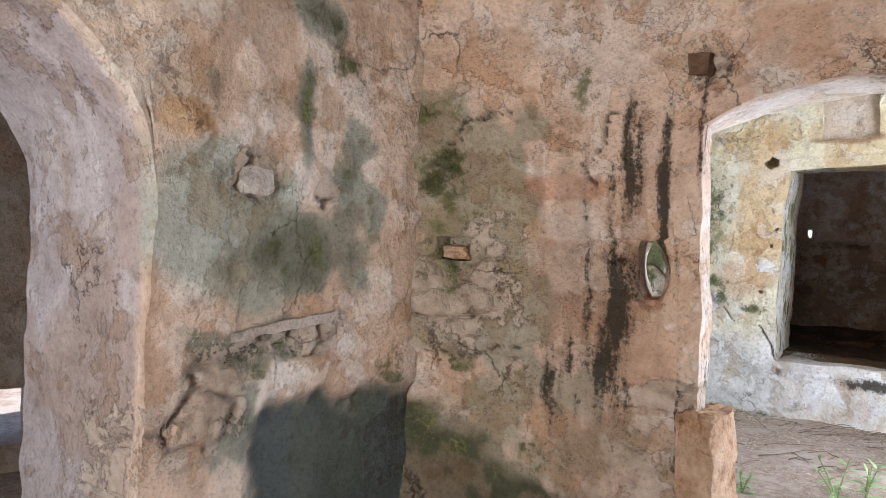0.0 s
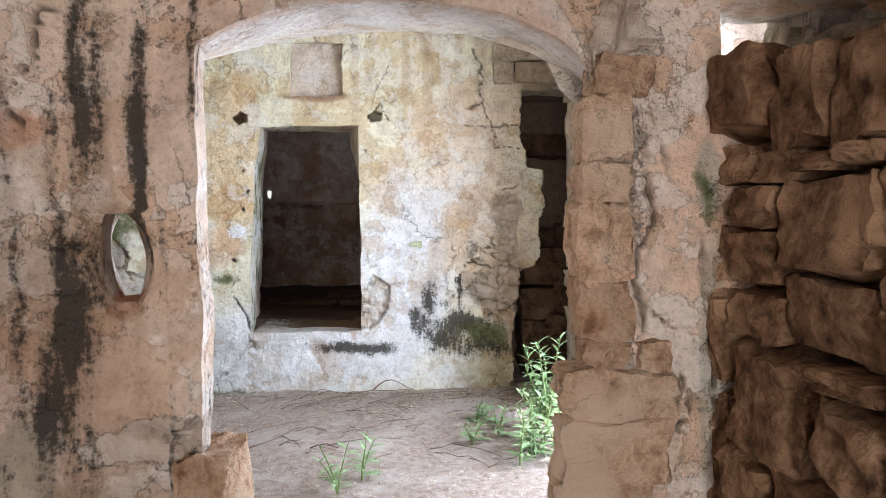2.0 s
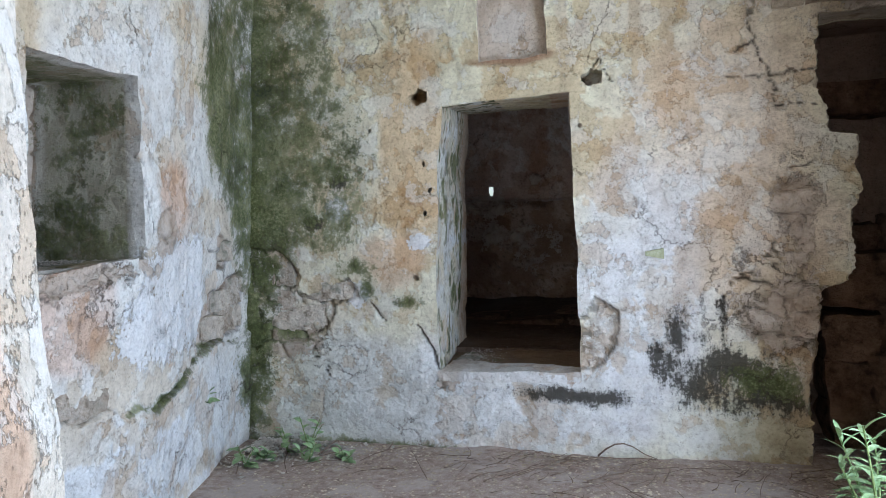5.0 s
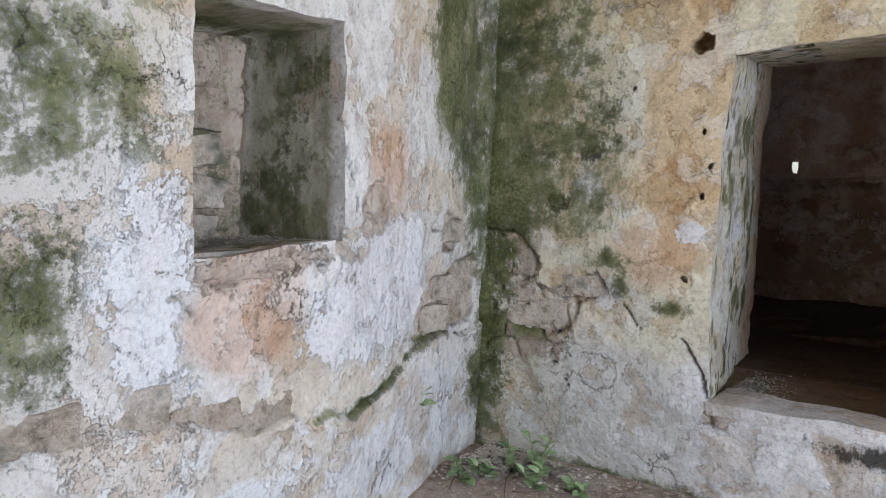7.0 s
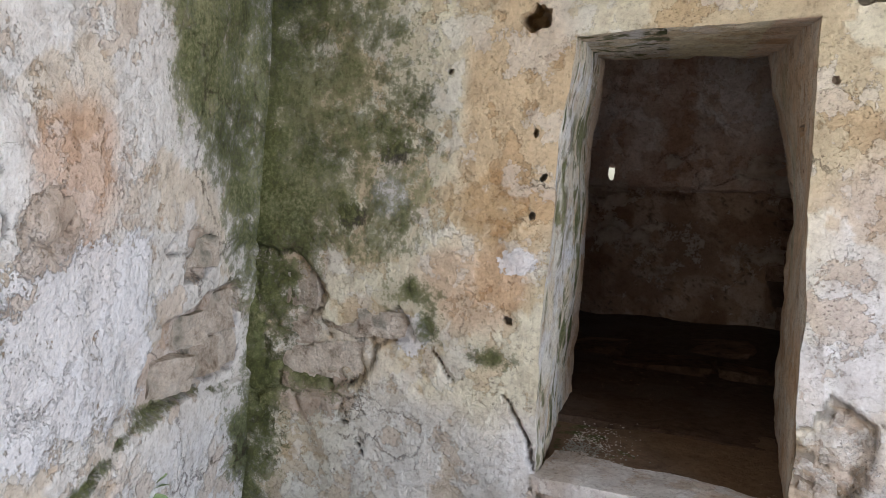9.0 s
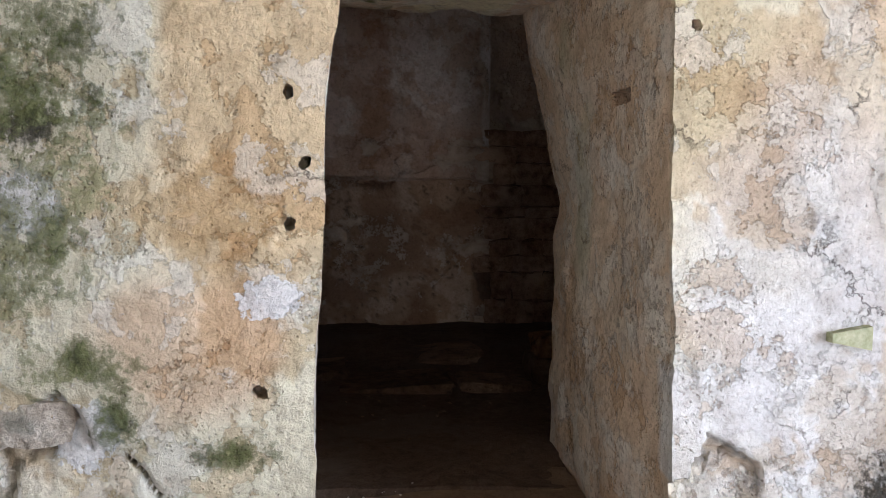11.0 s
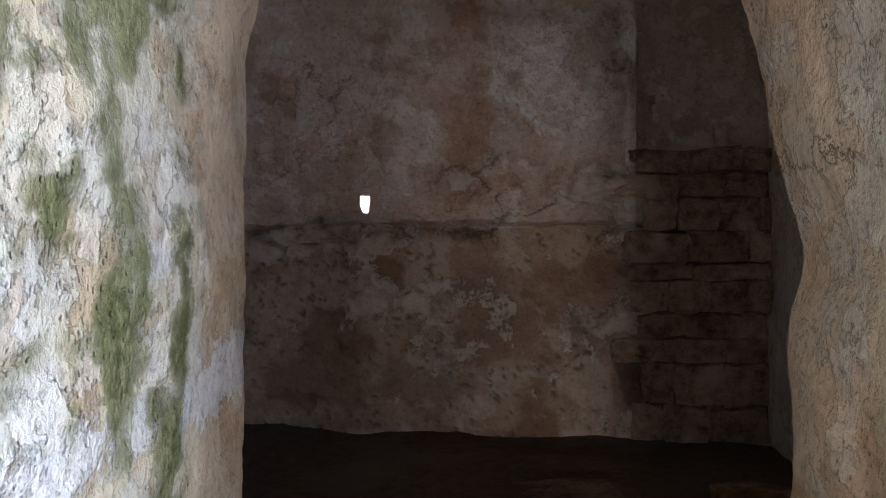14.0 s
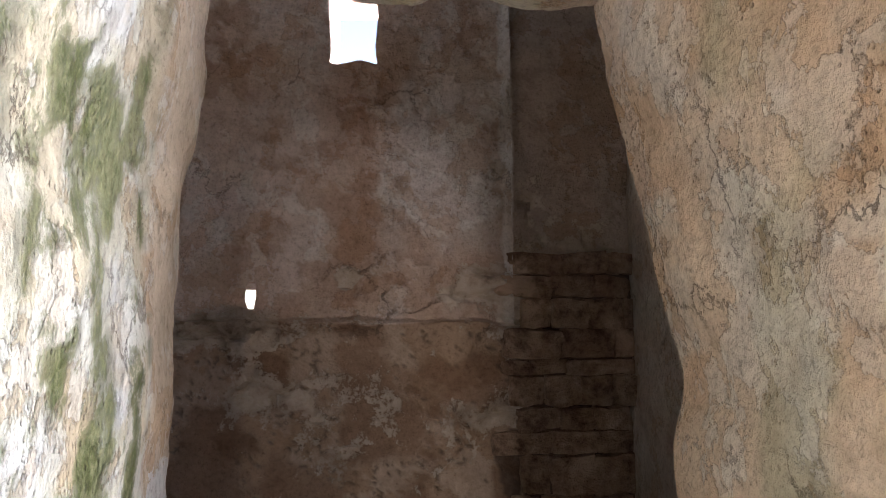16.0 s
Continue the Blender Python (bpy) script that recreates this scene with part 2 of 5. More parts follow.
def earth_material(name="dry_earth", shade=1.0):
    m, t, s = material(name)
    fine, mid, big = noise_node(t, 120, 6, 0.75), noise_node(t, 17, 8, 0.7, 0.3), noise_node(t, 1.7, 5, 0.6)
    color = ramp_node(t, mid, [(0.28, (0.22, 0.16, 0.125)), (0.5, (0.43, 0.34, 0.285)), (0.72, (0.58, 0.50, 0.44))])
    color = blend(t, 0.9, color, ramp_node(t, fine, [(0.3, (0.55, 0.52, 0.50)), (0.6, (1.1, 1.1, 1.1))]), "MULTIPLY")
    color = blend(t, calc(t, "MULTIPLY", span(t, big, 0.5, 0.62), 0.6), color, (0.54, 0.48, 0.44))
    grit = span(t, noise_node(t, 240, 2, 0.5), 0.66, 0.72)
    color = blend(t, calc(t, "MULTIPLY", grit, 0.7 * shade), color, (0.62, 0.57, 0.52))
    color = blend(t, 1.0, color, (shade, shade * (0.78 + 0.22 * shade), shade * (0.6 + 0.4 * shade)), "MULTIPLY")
    t.links.new(color, s.inputs["Base Color"])
    s.inputs["Roughness"].default_value = 0.97
    s.inputs["Specular IOR Level"].default_value = 0.15
    relief(t, s, calc(t, "ADD", mid, calc(t, "MULTIPLY", fine, 0.4)), 0.9, 0.02)
    return m


def plain_material(name, a, b, scale=30.0, rough=0.8):
    m, t, s = material(name)
    n = noise_node(t, scale, 5, 0.6)
    t.links.new(ramp_node(t, n, [(0.3, a), (0.7, b)]), s.inputs["Base Color"])
    s.inputs["Roughness"].default_value = rough
    s.inputs["Specular IOR Level"].default_value = 0.3
    relief(t, s, n, 0.4, 0.004)
    return m


PLASTER = plaster_material()
BROWN_STONE = stone_material("brown_rubble_stone", (0.05, 0.024, 0.012), (0.27, 0.148, 0.076), (0.50, 0.32, 0.19))
GREY_STONE = stone_material("weathered_limestone", (0.32, 0.17, 0.095), (0.74, 0.51, 0.34), (0.85, 0.66, 0.49), 0.12)
BARE_STONE = stone_material("bare_wall_stone", (0.52, 0.44, 0.37), (0.74, 0.70, 0.64), (0.80, 0.78, 0.74), 0.7)
WALL_STONE = stone_material("lime_stained_wall_stone", (0.30, 0.24, 0.18), (0.64, 0.57, 0.48), (0.76, 0.71, 0.63), 0.8)
RUST_STONE = stone_material("dusty_back_wall_stone", (0.12, 0.066, 0.042), (0.36, 0.245, 0.175), (0.50, 0.37, 0.28))
# DARK_STONE: mostly recess and back room stones, their shade put into the colour.
DARK_STONE = stone_material("darkened_stone", (0.05, 0.029, 0.018), (0.15, 0.094, 0.06), (0.23, 0.15, 0.10))
PALE_STONE = stone_material("pale_limestone", (0.36, 0.28, 0.19), (0.58, 0.50, 0.38), (0.70, 0.64, 0.53))
# DARK_EARTH is the same earth with the back room's dimness in its colour.
EARTH, DARK_EARTH = earth_material(), earth_material("dimmed_brown_earth", 0.26)
LEAF = plain_material("weed_leaf", (0.19, 0.30, 0.12), (0.38, 0.48, 0.27), 40, 0.5)
TWIG = plain_material("dry_twig", (0.10, 0.065, 0.045), (0.26, 0.19, 0.14), 60, 0.9)
DARK_GAP = plain_material("dark_mortar_gap", (0.03, 0.02, 0.013), (0.09, 0.055, 0.035), 20, 1.0)


# ---------------------------------------------------------------- building
def mesh_object(name, verts, faces, mat, smooth=None):
    me = bpy.data.meshes.new(name)
    me.from_pydata(verts.tolist() if hasattr(verts, "tolist") else verts, [], faces.tolist() if hasattr(faces, "tolist") else faces)
    me.update()
    if smooth is not None:
        me.shade_smooth()
        me.set_sharp_from_angle(angle=radians(smooth))
    me.materials.append(mat)
    return new(name, me)


def paint(ob, name, rows):
    layer = ob.data.attributes.new(name, "FLOAT_COLOR", "POINT")
    layer.data.foreach_set("color", np.ascontiguousarray(rows, dtype=np.float32).ravel())


def steps(a, b, size, *through_values):
    """Even steps from a to b that meet every one of the values between."""
    marks = sorted({a, b, *[v for v in through_values if a < v < b]})
    out = [a]
    for lo, hi in zip(marks, marks[1:]):
        out += np.linspace(lo, hi, max(2, int(math.ceil((hi - lo) / size)) + 1))[1:].tolist()
    return np.array(out)


def block_wall(us, vs, ws, openings=(), recesses=(), carve=None):
    """The skin of a wall of cells: rows of u, v, w and quads. openings: (u0, u1, v0, v1); recesses: (u0, u1, v0, v1, w0, w1)."""
    mid = [(x[1:] + x[:-1]) / 2 for x in (us, vs, ws)]
    U, V, W = np.meshgrid(*mid, indexing="ij")
    solid = np.ones(U.shape, bool)
    for u0, u1, v0, v1 in openings:
        solid &= ~((U > u0) & (U < u1) & (V > v0) & (V < v1))
    for u0, u1, v0, v1, w0, w1 in recesses:
        solid &= ~((U > u0) & (U < u1) & (V > v0) & (V < v1) & (W > w0) & (W < w1))
    if carve is not None:
        solid &= ~carve(U, V, W)
    padded = np.pad(solid, 1)
    shape = np.array([len(us), len(vs), len(ws)])
    quads = []
    core = tuple([slice(1, -1)] * 3)
    for axis in range(3):
        a, b = [n for n in range(3) if n != axis]
        for side in (0, 1):
            near = list(core)
            near[axis] = slice(2, None) if side else slice(0, -2)
            cells = np.argwhere(padded[core] & ~padded[tuple(near)])
            if not len(cells):
                continue
            base = cells.copy()
            base[:, axis] += side
            corners = []
            for da, db in ((0, 0), (1, 0), (1, 1), (0, 1)):
                c = base.copy()
                c[:, a] += da
                c[:, b] += db
                corners.append((c[:, 0] * shape[1] + c[:, 1]) * shape[2] + c[:, 2])
            q = np.stack(corners, 1)
            quads.append(q if (side == 1) == (axis != 1) else q[:, ::-1])
    quads = np.concatenate(quads)
    used, quads = np.unique(quads, return_inverse=True)
    quads = quads.reshape(-1, 4)
    i, j, k = used // (shape[1] * shape[2]), used // shape[2] % shape[1], used % shape[2]
    return us[i], vs[j], ws[k], quads


def rough_up(p, size, amount, seed=0, octaves=4):
    return p + amount * 2 * np.stack([fbm(p, size, seed + 31 * n, octaves) - 0.5 for n in range(3)], 1)


def bend(x, frm, to):
    """Piecewise linear map of x that takes each value of frm to that of to (rows of arrays)."""
    out = x.copy()
    for (a0, b0), (a1, b1) in zip(zip(frm, to), zip(frm[1:], to[1:])):
        m = (x >= a0) & (x <= a1)
        f = (x - a0) / (a1 - a0)
        v = b0 + f * (b1 - b0)
        out = np.where(m, v, out)
    return out

# ---------------------------------------------------------------- setting
def finish_wall(ob, p, tint, moss=None, stone=None, black=None, white=None):
    zero = np.zeros(len(p))
    rows = [zero if f is None else np.clip(f, -0.3, 1.3) for f in (moss, stone, black, white)]
    paint(ob, "tint", np.concatenate([tint, np.ones((len(p), 1))], 1))
    paint(ob, "stain", np.stack(rows, 1))
    return ob


def mixed(p, base, *layers):
    """A tint for each point: base, and layers of (field 0..1, colour) laid over it."""
    out = np.ones((len(p), 3)) * base
    for field, colour in layers:
        f = np.clip(field, 0, 1)[:, None]
        out = out * (1 - f) + np.array(colour) * f
    return out


CREAM = (0.77, 0.73, 0.57)
YC, YD, Y_IN = 8.16, 11.975, 9.46


def top_of(fields):
    out = fields[0]
    for f in fields[1:]:
        out = np.maximum(out, f)
    return out


def groove(a, b, points, wide=0.012, wobble=None):
    """1 along a crooked crack through the points in a plane, 0 away from it."""
    if wobble is not None:
        a, b = a + 0.14 * (wobble - 0.5), b - 0.12 * (wobble - 0.5)
    fade = fbm(np.stack([a, b, 0 * a], 1), 0.16, 47, 3)
    near = np.full(len(a), 9.0)
    for (a0, b0), (a1, b1) in zip(points, points[1:]):
        da, db = a1 - a0, b1 - b0
        f = np.clip(((a - a0) * da + (b - b0) * db) / (da * da + db * db), 0, 1)
        near = np.minimum(near, np.hypot(a - a0 - f * da, b - b0 - f * db))
    wide = wide * 0.62 * (0.55 + 0.9 * fade)
    return ramp(near, np.maximum(wide, 0.008), 0.002) * ramp(fade, 0.30, 0.45)


def patch(a, b, corners, wobble=None, amount=0.10):
    """Signed distance in metres to the ragged rim of a polygon in a plane: more than 0 inside."""
    if wobble is not None:
        a, b = a + amount * (wobble - 0.5), b - 0.9 * amount * (wobble - 0.5)
    near, inside = np.full(len(a), 9.0), np.zeros(len(a), bool)
    for (a0, b0), (a1, b1) in zip(corners, corners[1:] + corners[:1]):
        da, db = a1 - a0, b1 - b0
        f = np.clip(((a - a0) * da + (b - b0) * db) / (da * da + db * db), 0, 1)
        near = np.minimum(near, np.hypot(a - a0 - f * da, b - b0 - f * db))
        if abs(db) > 1e-9:
            inside ^= ((b0 > b) != (b1 > b)) & (a < a0 + (b - b0) * da / db)
    return np.where(inside, near, -near)


def socket(cu, cv, r, depth):
    """The cells of a small rounded hole in a wall's face, and the steps that it needs in u and in v."""
    k = 0.5 * r
    return [(cu - r, cu + r, cv - k, cv + k, -1, depth), (cu - k, cu + k, cv - r, cv + r, -1, depth)], [cu - r, cu - k, cu + k, cu + r], [cv - r, cv - k, cv + k, cv + r]


def build_wall_doorway():
    holes, at_u, at_v = [], [], []
    sockets = [(0.15, 1.765, 0.017, 0.08), (0.115, 1.60, 0.017, 0.08), (0.10, 1.95, 0.016, 0.08), (1.205, 2.10, 0.015, 0.08), (-0.305, 2.195, 0.015, 0.05),
                             (0.04, 2.40, 0.06, 0.22), (1.295, 2.40, 0.06, 0.22), (0.055, 1.15, 0.02, 0.05)]
    for cu, cv, r, depth in sockets:
        cut, a, b = socket(cu, cv, r, depth)
        holes, at_u, at_v = holes + cut, at_u + a, at_v + b
    us = steps(-1.75, 3.7, 0.014, 0.2, 1.15, 0.49, 1.0, 2.55, 3.12, *at_u)
    vs = steps(-0.12, 3.95, 0.014, 0.5, 2.32, 2.56, 3.02, 2.64, 1.93, 1.97, *at_v)
    ws = steps(0.0, 1.3, 0.035, 0.08, 0.22, 0.75, 0.3, 0.46)
    u, v, w, quads = block_wall(us, vs, ws, [(0.2, 1.15, 0.5, 2.32)], [(0.49, 1.0, 2.56, 3.02, -1, 0.08), (2.55, 3.12, -1, 2.64, -1, 0.75), (1.1, 1.24, 1.93, 1.97, 0.3, 0.46), *holes])
    for cu, cv, r, _ in sockets:
        du, dv = u - cu, v - cv
        size = np.hypot(du, dv)
        rim = (np.abs(du) < 1.02 * r) & (np.abs(dv) < 1.02 * r) & (size > 0.6 * r)
        turn = np.arctan2(dv, du)
        uneven = 1.0 + 0.13 * np.sin(2 * turn + 40 * cu) + 0.10 * np.sin(5 * turn + 70 * cv)
        k = np.where(rim, r * uneven / np.maximum(size, 1e-6), 1.0)
        u, v = cu + du * k, cv + dv * k
    for cu, cv in ((0.04, 2.40), (1.295, 2.40)):
        here = (np.abs(u - cu) < 0.061) & (np.abs(v - cv) < 0.061)
        u = np.where(here, cu + (u - cu) * (0.45 + 0.75 * np.clip((cv + 0.06 - v) / 0.12, 0, 1)), u)
    f = w / 1.3
    left = 0.16 + 0.05 * ramp(v, 0.6, 1.8) + 0.06 * ramp(v, 1.9, 2.32)
    left = left - 0.165 * f
    far_right = 1.07 + 0.06 * ramp(v, 0.9, 2.3) - 0.20 * ramp(v, 1.5, 2.45)
    right = (1 - f) * (1.125 - 0.015 * ramp(v, 0.9, 2.3)) + f * far_right
    side = np.clip(np.minimum((u + 0.9) / 1.1, (2.1 - u) / 0.95), 0, 1)
    u2 = bend(u, [-0.9, 0.2, 1.15, 2.1], [np.full_like(u, -0.9), left, right, np.full_like(u, 2.1)])
    v2 = v + 0.11 * f * ramp(v, 1.8, 2.32) * (1 - ramp(v, 2.32, 3.2)) * side
    jag = fbm(np.stack([0 * v, w, v], 1), 0.11, 3, 5, 0.65) - 0.5
    edge = np.interp(v + 0.05 * jag, [0.0, 0.33, 0.63, 0.86, 1.06, 1.09, 1.17, 1.4, 1.75, 1.93, 1.96, 2.23, 2.64], [2.46, 2.45, 2.49, 2.52, 2.55, 2.64, 2.67, 2.69, 2.74, 2.73, 2.57, 2.53, 2.52]) + 0.13 * jag
    u2 = np.where(v < 2.75, bend(u2, [2.1, 2.55, 2.85], [np.full_like(u, 2.1), edge, np.full_like(u, 2.85)]), u2)
    p = np.stack([u2, YC + w, v2], 1)
    plain = p.copy()
    near = np.where(u > 2.0, 1.5, np.where(w > 1.0, 1.9, 1.0))[:, None]
    p = rough_up(p, 0.7, 0.03, 5, 3)
    p = p + (rough_up(p, 0.16, 0.013, 9, 4) - p) * near
    x, z = plain[:, 0], plain[:, 2]
    beam = ramp(z, 2.315, 2.33) * ramp(z, 2.435, 2.415) * ramp(x, 0.09, 0.12) * ramp(x, 1.25, 1.22) * (w < 0.04)
    p[:, 1] -= 0.014 * beam + 0.06 * ramp(x, -0.95, -1.32) * (w < 0.05)
    n1, n2 = fbm(plain, 0.5, 21, 5), fbm(plain, 0.2, 25, 4)
    wob = fbm(plain, 0.11, 33, 5, 0.65)
    growth = patch(x, z, [(-1.8, 3.3), (-0.98, 3.2), (-0.62, 3.05), (-0.53, 2.45), (-0.39, 2.3), (-0.37, 1.75), (-0.46, 1.45), (-0.88, 1.38), (-0.98, 1.1), (-1.08, 0.88), (-1.25, 0.6), (-1.3, 0.1), (-1.8, 0.0)], n1, 0.30)
    moss = top_of([0.57 + np.clip(growth * 2.6, -1.5, 0.10) + 0.26 * ramp(x, -0.85, -1.2), spot(x, z, 2.2, 0.5, 0.22, 0.11) - 0.04, spot(x, z, -0.42, 1.23, 0.17, 0.08) - 0.02, spot(x, z, -0.33, 1.12, 0.07, 0.13) - 0.06,
                   spot(x, z, -0.05, 1.0, 0.12, 0.05) - 0.05, spot(x, z, -0.95, 0.8, 0.2, 0.10) - 0.05, 0.72 - 8.0 * z - 2.0 * np.clip(x - 0.1, 0, 1)]) + 0.5 * (n1 - 0.5)
    inner = (w > 0.02) & (u < 0.6) & (u > 0.1) & (v > 0.45) & (v < 2.4)
    n3 = fbm(plain, 0.14, 29, 4)
    fleck = fbm(plain * (1, 1, 0.6), 0.06, 43, 4)
    moss = np.where(inner, 0.31 + 1.9 * (fleck - 0.5) + 0.8 * (n3 - 0.5) + 0.4 * (n1 - 0.5) - 0.9 * ramp(w, 0.95, 1.06), moss)
    mould = patch(x, z, [(1.66, 0.63), (1.87, 0.73), (2.1, 0.66), (2.34, 0.62), (2.38, 0.36), (2.05, 0.33), (1.74, 0.37)], n2, 0.16)
    black = top_of([0.58 + np.clip(4.0 * mould, -1.0, 0.2), spot(x, z, 2.0, 0.85, 0.04, 0.17) - 0.06, spot(x, z, 1.73, 0.74, 0.07, 0.2) - 0.12,
                    spot(x, z, 1.02, 0.38, 0.30, 0.045) - 0.1, spot(x, z, 1.28, 0.37, 0.10, 0.05), spot(x, z, -1.25, 1.7, 0.14, 0.9) - 0.02, spot(x, z, -0.72, 1.57, 0.07, 0.05) - 0.1, spot(x, z, -0.5, 1.85, 0.08, 0.06) - 0.12]) + 0.08 + 1.0 * (n2 - 0.5)
    stone = top_of([spot(x, z, 2.42, 1.5, 0.14, 0.4) - 0.14,
                    spot(x, z, 2.3, 0.85, 0.3, 0.2), spot(x, z, 2.75, 3.2, 0.35, 0.6), spot(x, z, 0.2, 0.42, 0.1, 0.06),
                    spot(x, z, -1.0, 0.76, 0.25, 0.12)]) + 0.8 * (n2 - 0.5)
    stone = np.where((w > 0.1) & ~inner & (u > 2.3), np.where(w < 0.3, 0.9, 0.2), stone)
    stone = np.where((w > 0.02) & (u > 1.0) & (u < 1.3), 0.25 + 0.7 * (n1 - 0.5), stone)
    white = top_of([spot(x, z, 0.06, 1.4, 0.07, 0.05), spot(x, z, -0.53, 1.66, 0.07, 0.07), spot(x, z, -0.42, 1.08, 0.08, 0.09)]) + 0.5 * (n2 - 0.5)
    stripes = np.clip(ramp(fbm(plain * (1, 1, 0.06), 0.09, 41, 3), 0.52, 0.68) * ramp(z, 2.1, 3.0) * (x > 0.4), 0, 1)
    # Yellow top and bluish foot put floor bounce and skylight into the tint.
    tint = mixed(p, CREAM,
                 (0.8 * ramp(n1, 0.45, 0.7), (0.74, 0.67, 0.55)),
                 (0.8 * ramp(z + 0.5 * (n1 - 0.5), 1.8, 2.6), (0.80, 0.75, 0.55)),
                 (0.85 * ramp(spot(x, z, 0.02, 2.0, 0.30, 0.8) + 0.8 * (n1 - 0.5), 0.4, 0.60), (0.72, 0.55, 0.34)),
                 (0.8 * ramp(spot(x, z, -0.1, 1.3, 0.32, 0.22) + 0.9 * (n1 - 0.5), 0.4, 0.62), (0.72, 0.54, 0.38)),
                 (0.85 * ramp(spot(x, z, 2.0, 1.7, 0.75, 1.0) + 0.6 * (n1 - 0.5), 0.35, 0.8), (0.77, 0.66, 0.53)),
                 (0.9 * ramp(spot(x, z, 2.4, 0.9, 0.3, 0.45) + 0.6 * (n1 - 0.5), 0.4, 0.8), (0.56, 0.46, 0.33)),
                 (0.85 * ramp(spot(x, z, 0.6, 0.3, 1.4, 0.5) + 0.5 * (n1 - 0.5), 0.35, 0.75), (0.74, 0.74, 0.76)),
                 (0.85 * ramp(spot(x, z, 1.5, 0.9, 0.45, 1.0) + 0.6 * (n1 - 0.5), 0.4, 0.7), (0.75, 0.75, 0.77)),
                 (0.7 * ramp(spot(x, z, -0.6, 0.3, 0.8, 0.5) + 0.5 * (n1 - 0.5), 0.4, 0.7), (0.60, 0.60, 0.56)),
                 (0.5 * stripes, (0.52, 0.40, 0.29)),
                 (0.55 * ramp(spot(x, z, 2.2, 0.2, 0.4, 0.35), 0.4, 0.8), (0.40, 0.39, 0.26)),
                 (0.9 * ramp(spot(x, z, 0.75, 2.56, 0.3, 0.04) + 0.4 * (n2 - 0.5), 0.4, 0.7), (0.38, 0.25, 0.17)))
    niche = (w > 0.03) & (w < 0.09) & (v > 2.5) & (v < 3.1) & (u < 1.1) & (u > 0.4)
    tint[niche] = (0.62, 0.53, 0.43)
    lining = mixed(p, (0.66, 0.63, 0.52), (ramp(n2, 0.46, 0.54), (0.70, 0.69, 0.66)), (0.9 * ramp(n3, 0.54, 0.60), (0.72, 0.64, 0.48)), (0.8 * ramp(fleck, 0.56, 0.62), (0.34, 0.33, 0.25)), (0.7 * ramp(fleck, 0.40, 0.35), (0.60, 0.52, 0.40)))
    tint[inner] = lining[inner]
    reveal = (w > 0.02) & (u > 1.0) & (u < 1.3) & (v > 0.4) & (v < 2.4)
    tint[reveal] = mixed(p, (0.74, 0.60, 0.46), (ramp(n2, 0.44, 0.58), (0.70, 0.53, 0.38)), (0.8 * ramp(n3, 0.55, 0.62), (0.78, 0.68, 0.57)),
                         (0.55 * ramp(spot(w, v, 0.85, 1.6, 0.14, 0.5) + 0.9 * (n2 - 0.5), 0.45, 0.7), (0.46, 0.48, 0.34)))[reveal]
    # Passage floor: earth brown, with the doorway's dimness put into the tint.
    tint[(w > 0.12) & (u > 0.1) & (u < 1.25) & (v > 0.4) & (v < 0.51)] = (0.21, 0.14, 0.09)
    tint[(w > 1.0 + 0.12 * (n3 - 0.5)) & (u < 0.4) & (v > 0.4) & (v < 2.5)] = (0.66, 0.54, 0.41)
    # Side recess lining: its shade is put into a darker brown tint.
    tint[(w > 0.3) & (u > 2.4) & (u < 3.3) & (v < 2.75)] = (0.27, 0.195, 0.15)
    middle, which = cells(x + 0.15 * (n1 - 0.5), z + 0.1 * (n2 - 0.5), 0.24, 0.15, 7)
    bare = ramp(stone, 0.42, 0.62) * (w < 0.3)
    p[:, 1] += bare * (0.024 - 0.026 * ramp(middle, 0.05, 0.45))
    front = w < 0.01
    cracks = top_of([groove(x, z, line, wide, wob) for line, wide in [
        ([(-0.34, 1.01), (-0.25, 0.9), (-0.22, 0.88)], 0.012), ([(0.02, 0.84), (0.12, 0.66), (0.13, 0.55)], 0.016),
        ([(-0.82, 0.74), (-0.79, 0.62), (-0.65, 0.59), (-0.67, 0.49)], 0.015),
        ([(2.11, 3.0), (2.16, 2.77), (2.17, 2.55), (2.07, 2.48)], 0.018), ([(2.17, 2.55), (2.27, 2.3), (2.29, 2.1)], 0.010),
        ([(2.54, 1.93), (2.50, 1.81), (2.33, 1.78), (2.32, 1.33), (2.22, 1.14), (2.05, 1.10), (2.01, 0.80)], 0.018),
        ([(2.05, 1.1), (2.34, 1.08), (2.56, 1.07)], 0.022), ([(2.0, 2.33), (2.29, 2.31), (2.52, 2.33)], 0.011), ([(2.26, 2.14), (2.5, 2.13)], 0.012),
        ([(1.98, 0.8), (2.37, 0.78), (2.5, 0.76)], 0.012), ([(2.34, 1.08), (2.33, 0.94), (2.40, 0.8)], 0.012),
        ([(1.25, 2.47), (1.30, 2.52), (1.38, 2.36)], 0.012)]]) * front
    # plaster fallen off in ragged pieces: the lip above it stands out
    shell = top_of([patch(x, z, c, wob) for c in (
        [(-1.25, 1.40), (-1.02, 1.38), (-0.96, 1.31), (-0.88, 1.24), (-0.88, 1.10), (-1.0, 1.08), (-1.25, 1.08)],
        [(-1.2, 1.09), (-0.88, 1.1), (-0.88, 1.05), (-0.63, 1.10), (-0.47, 1.17), (-0.42, 1.07), (-0.6, 1.0), (-0.64, 0.86), (-0.84, 0.78), (-1.0, 0.80), (-1.2, 0.86)])])
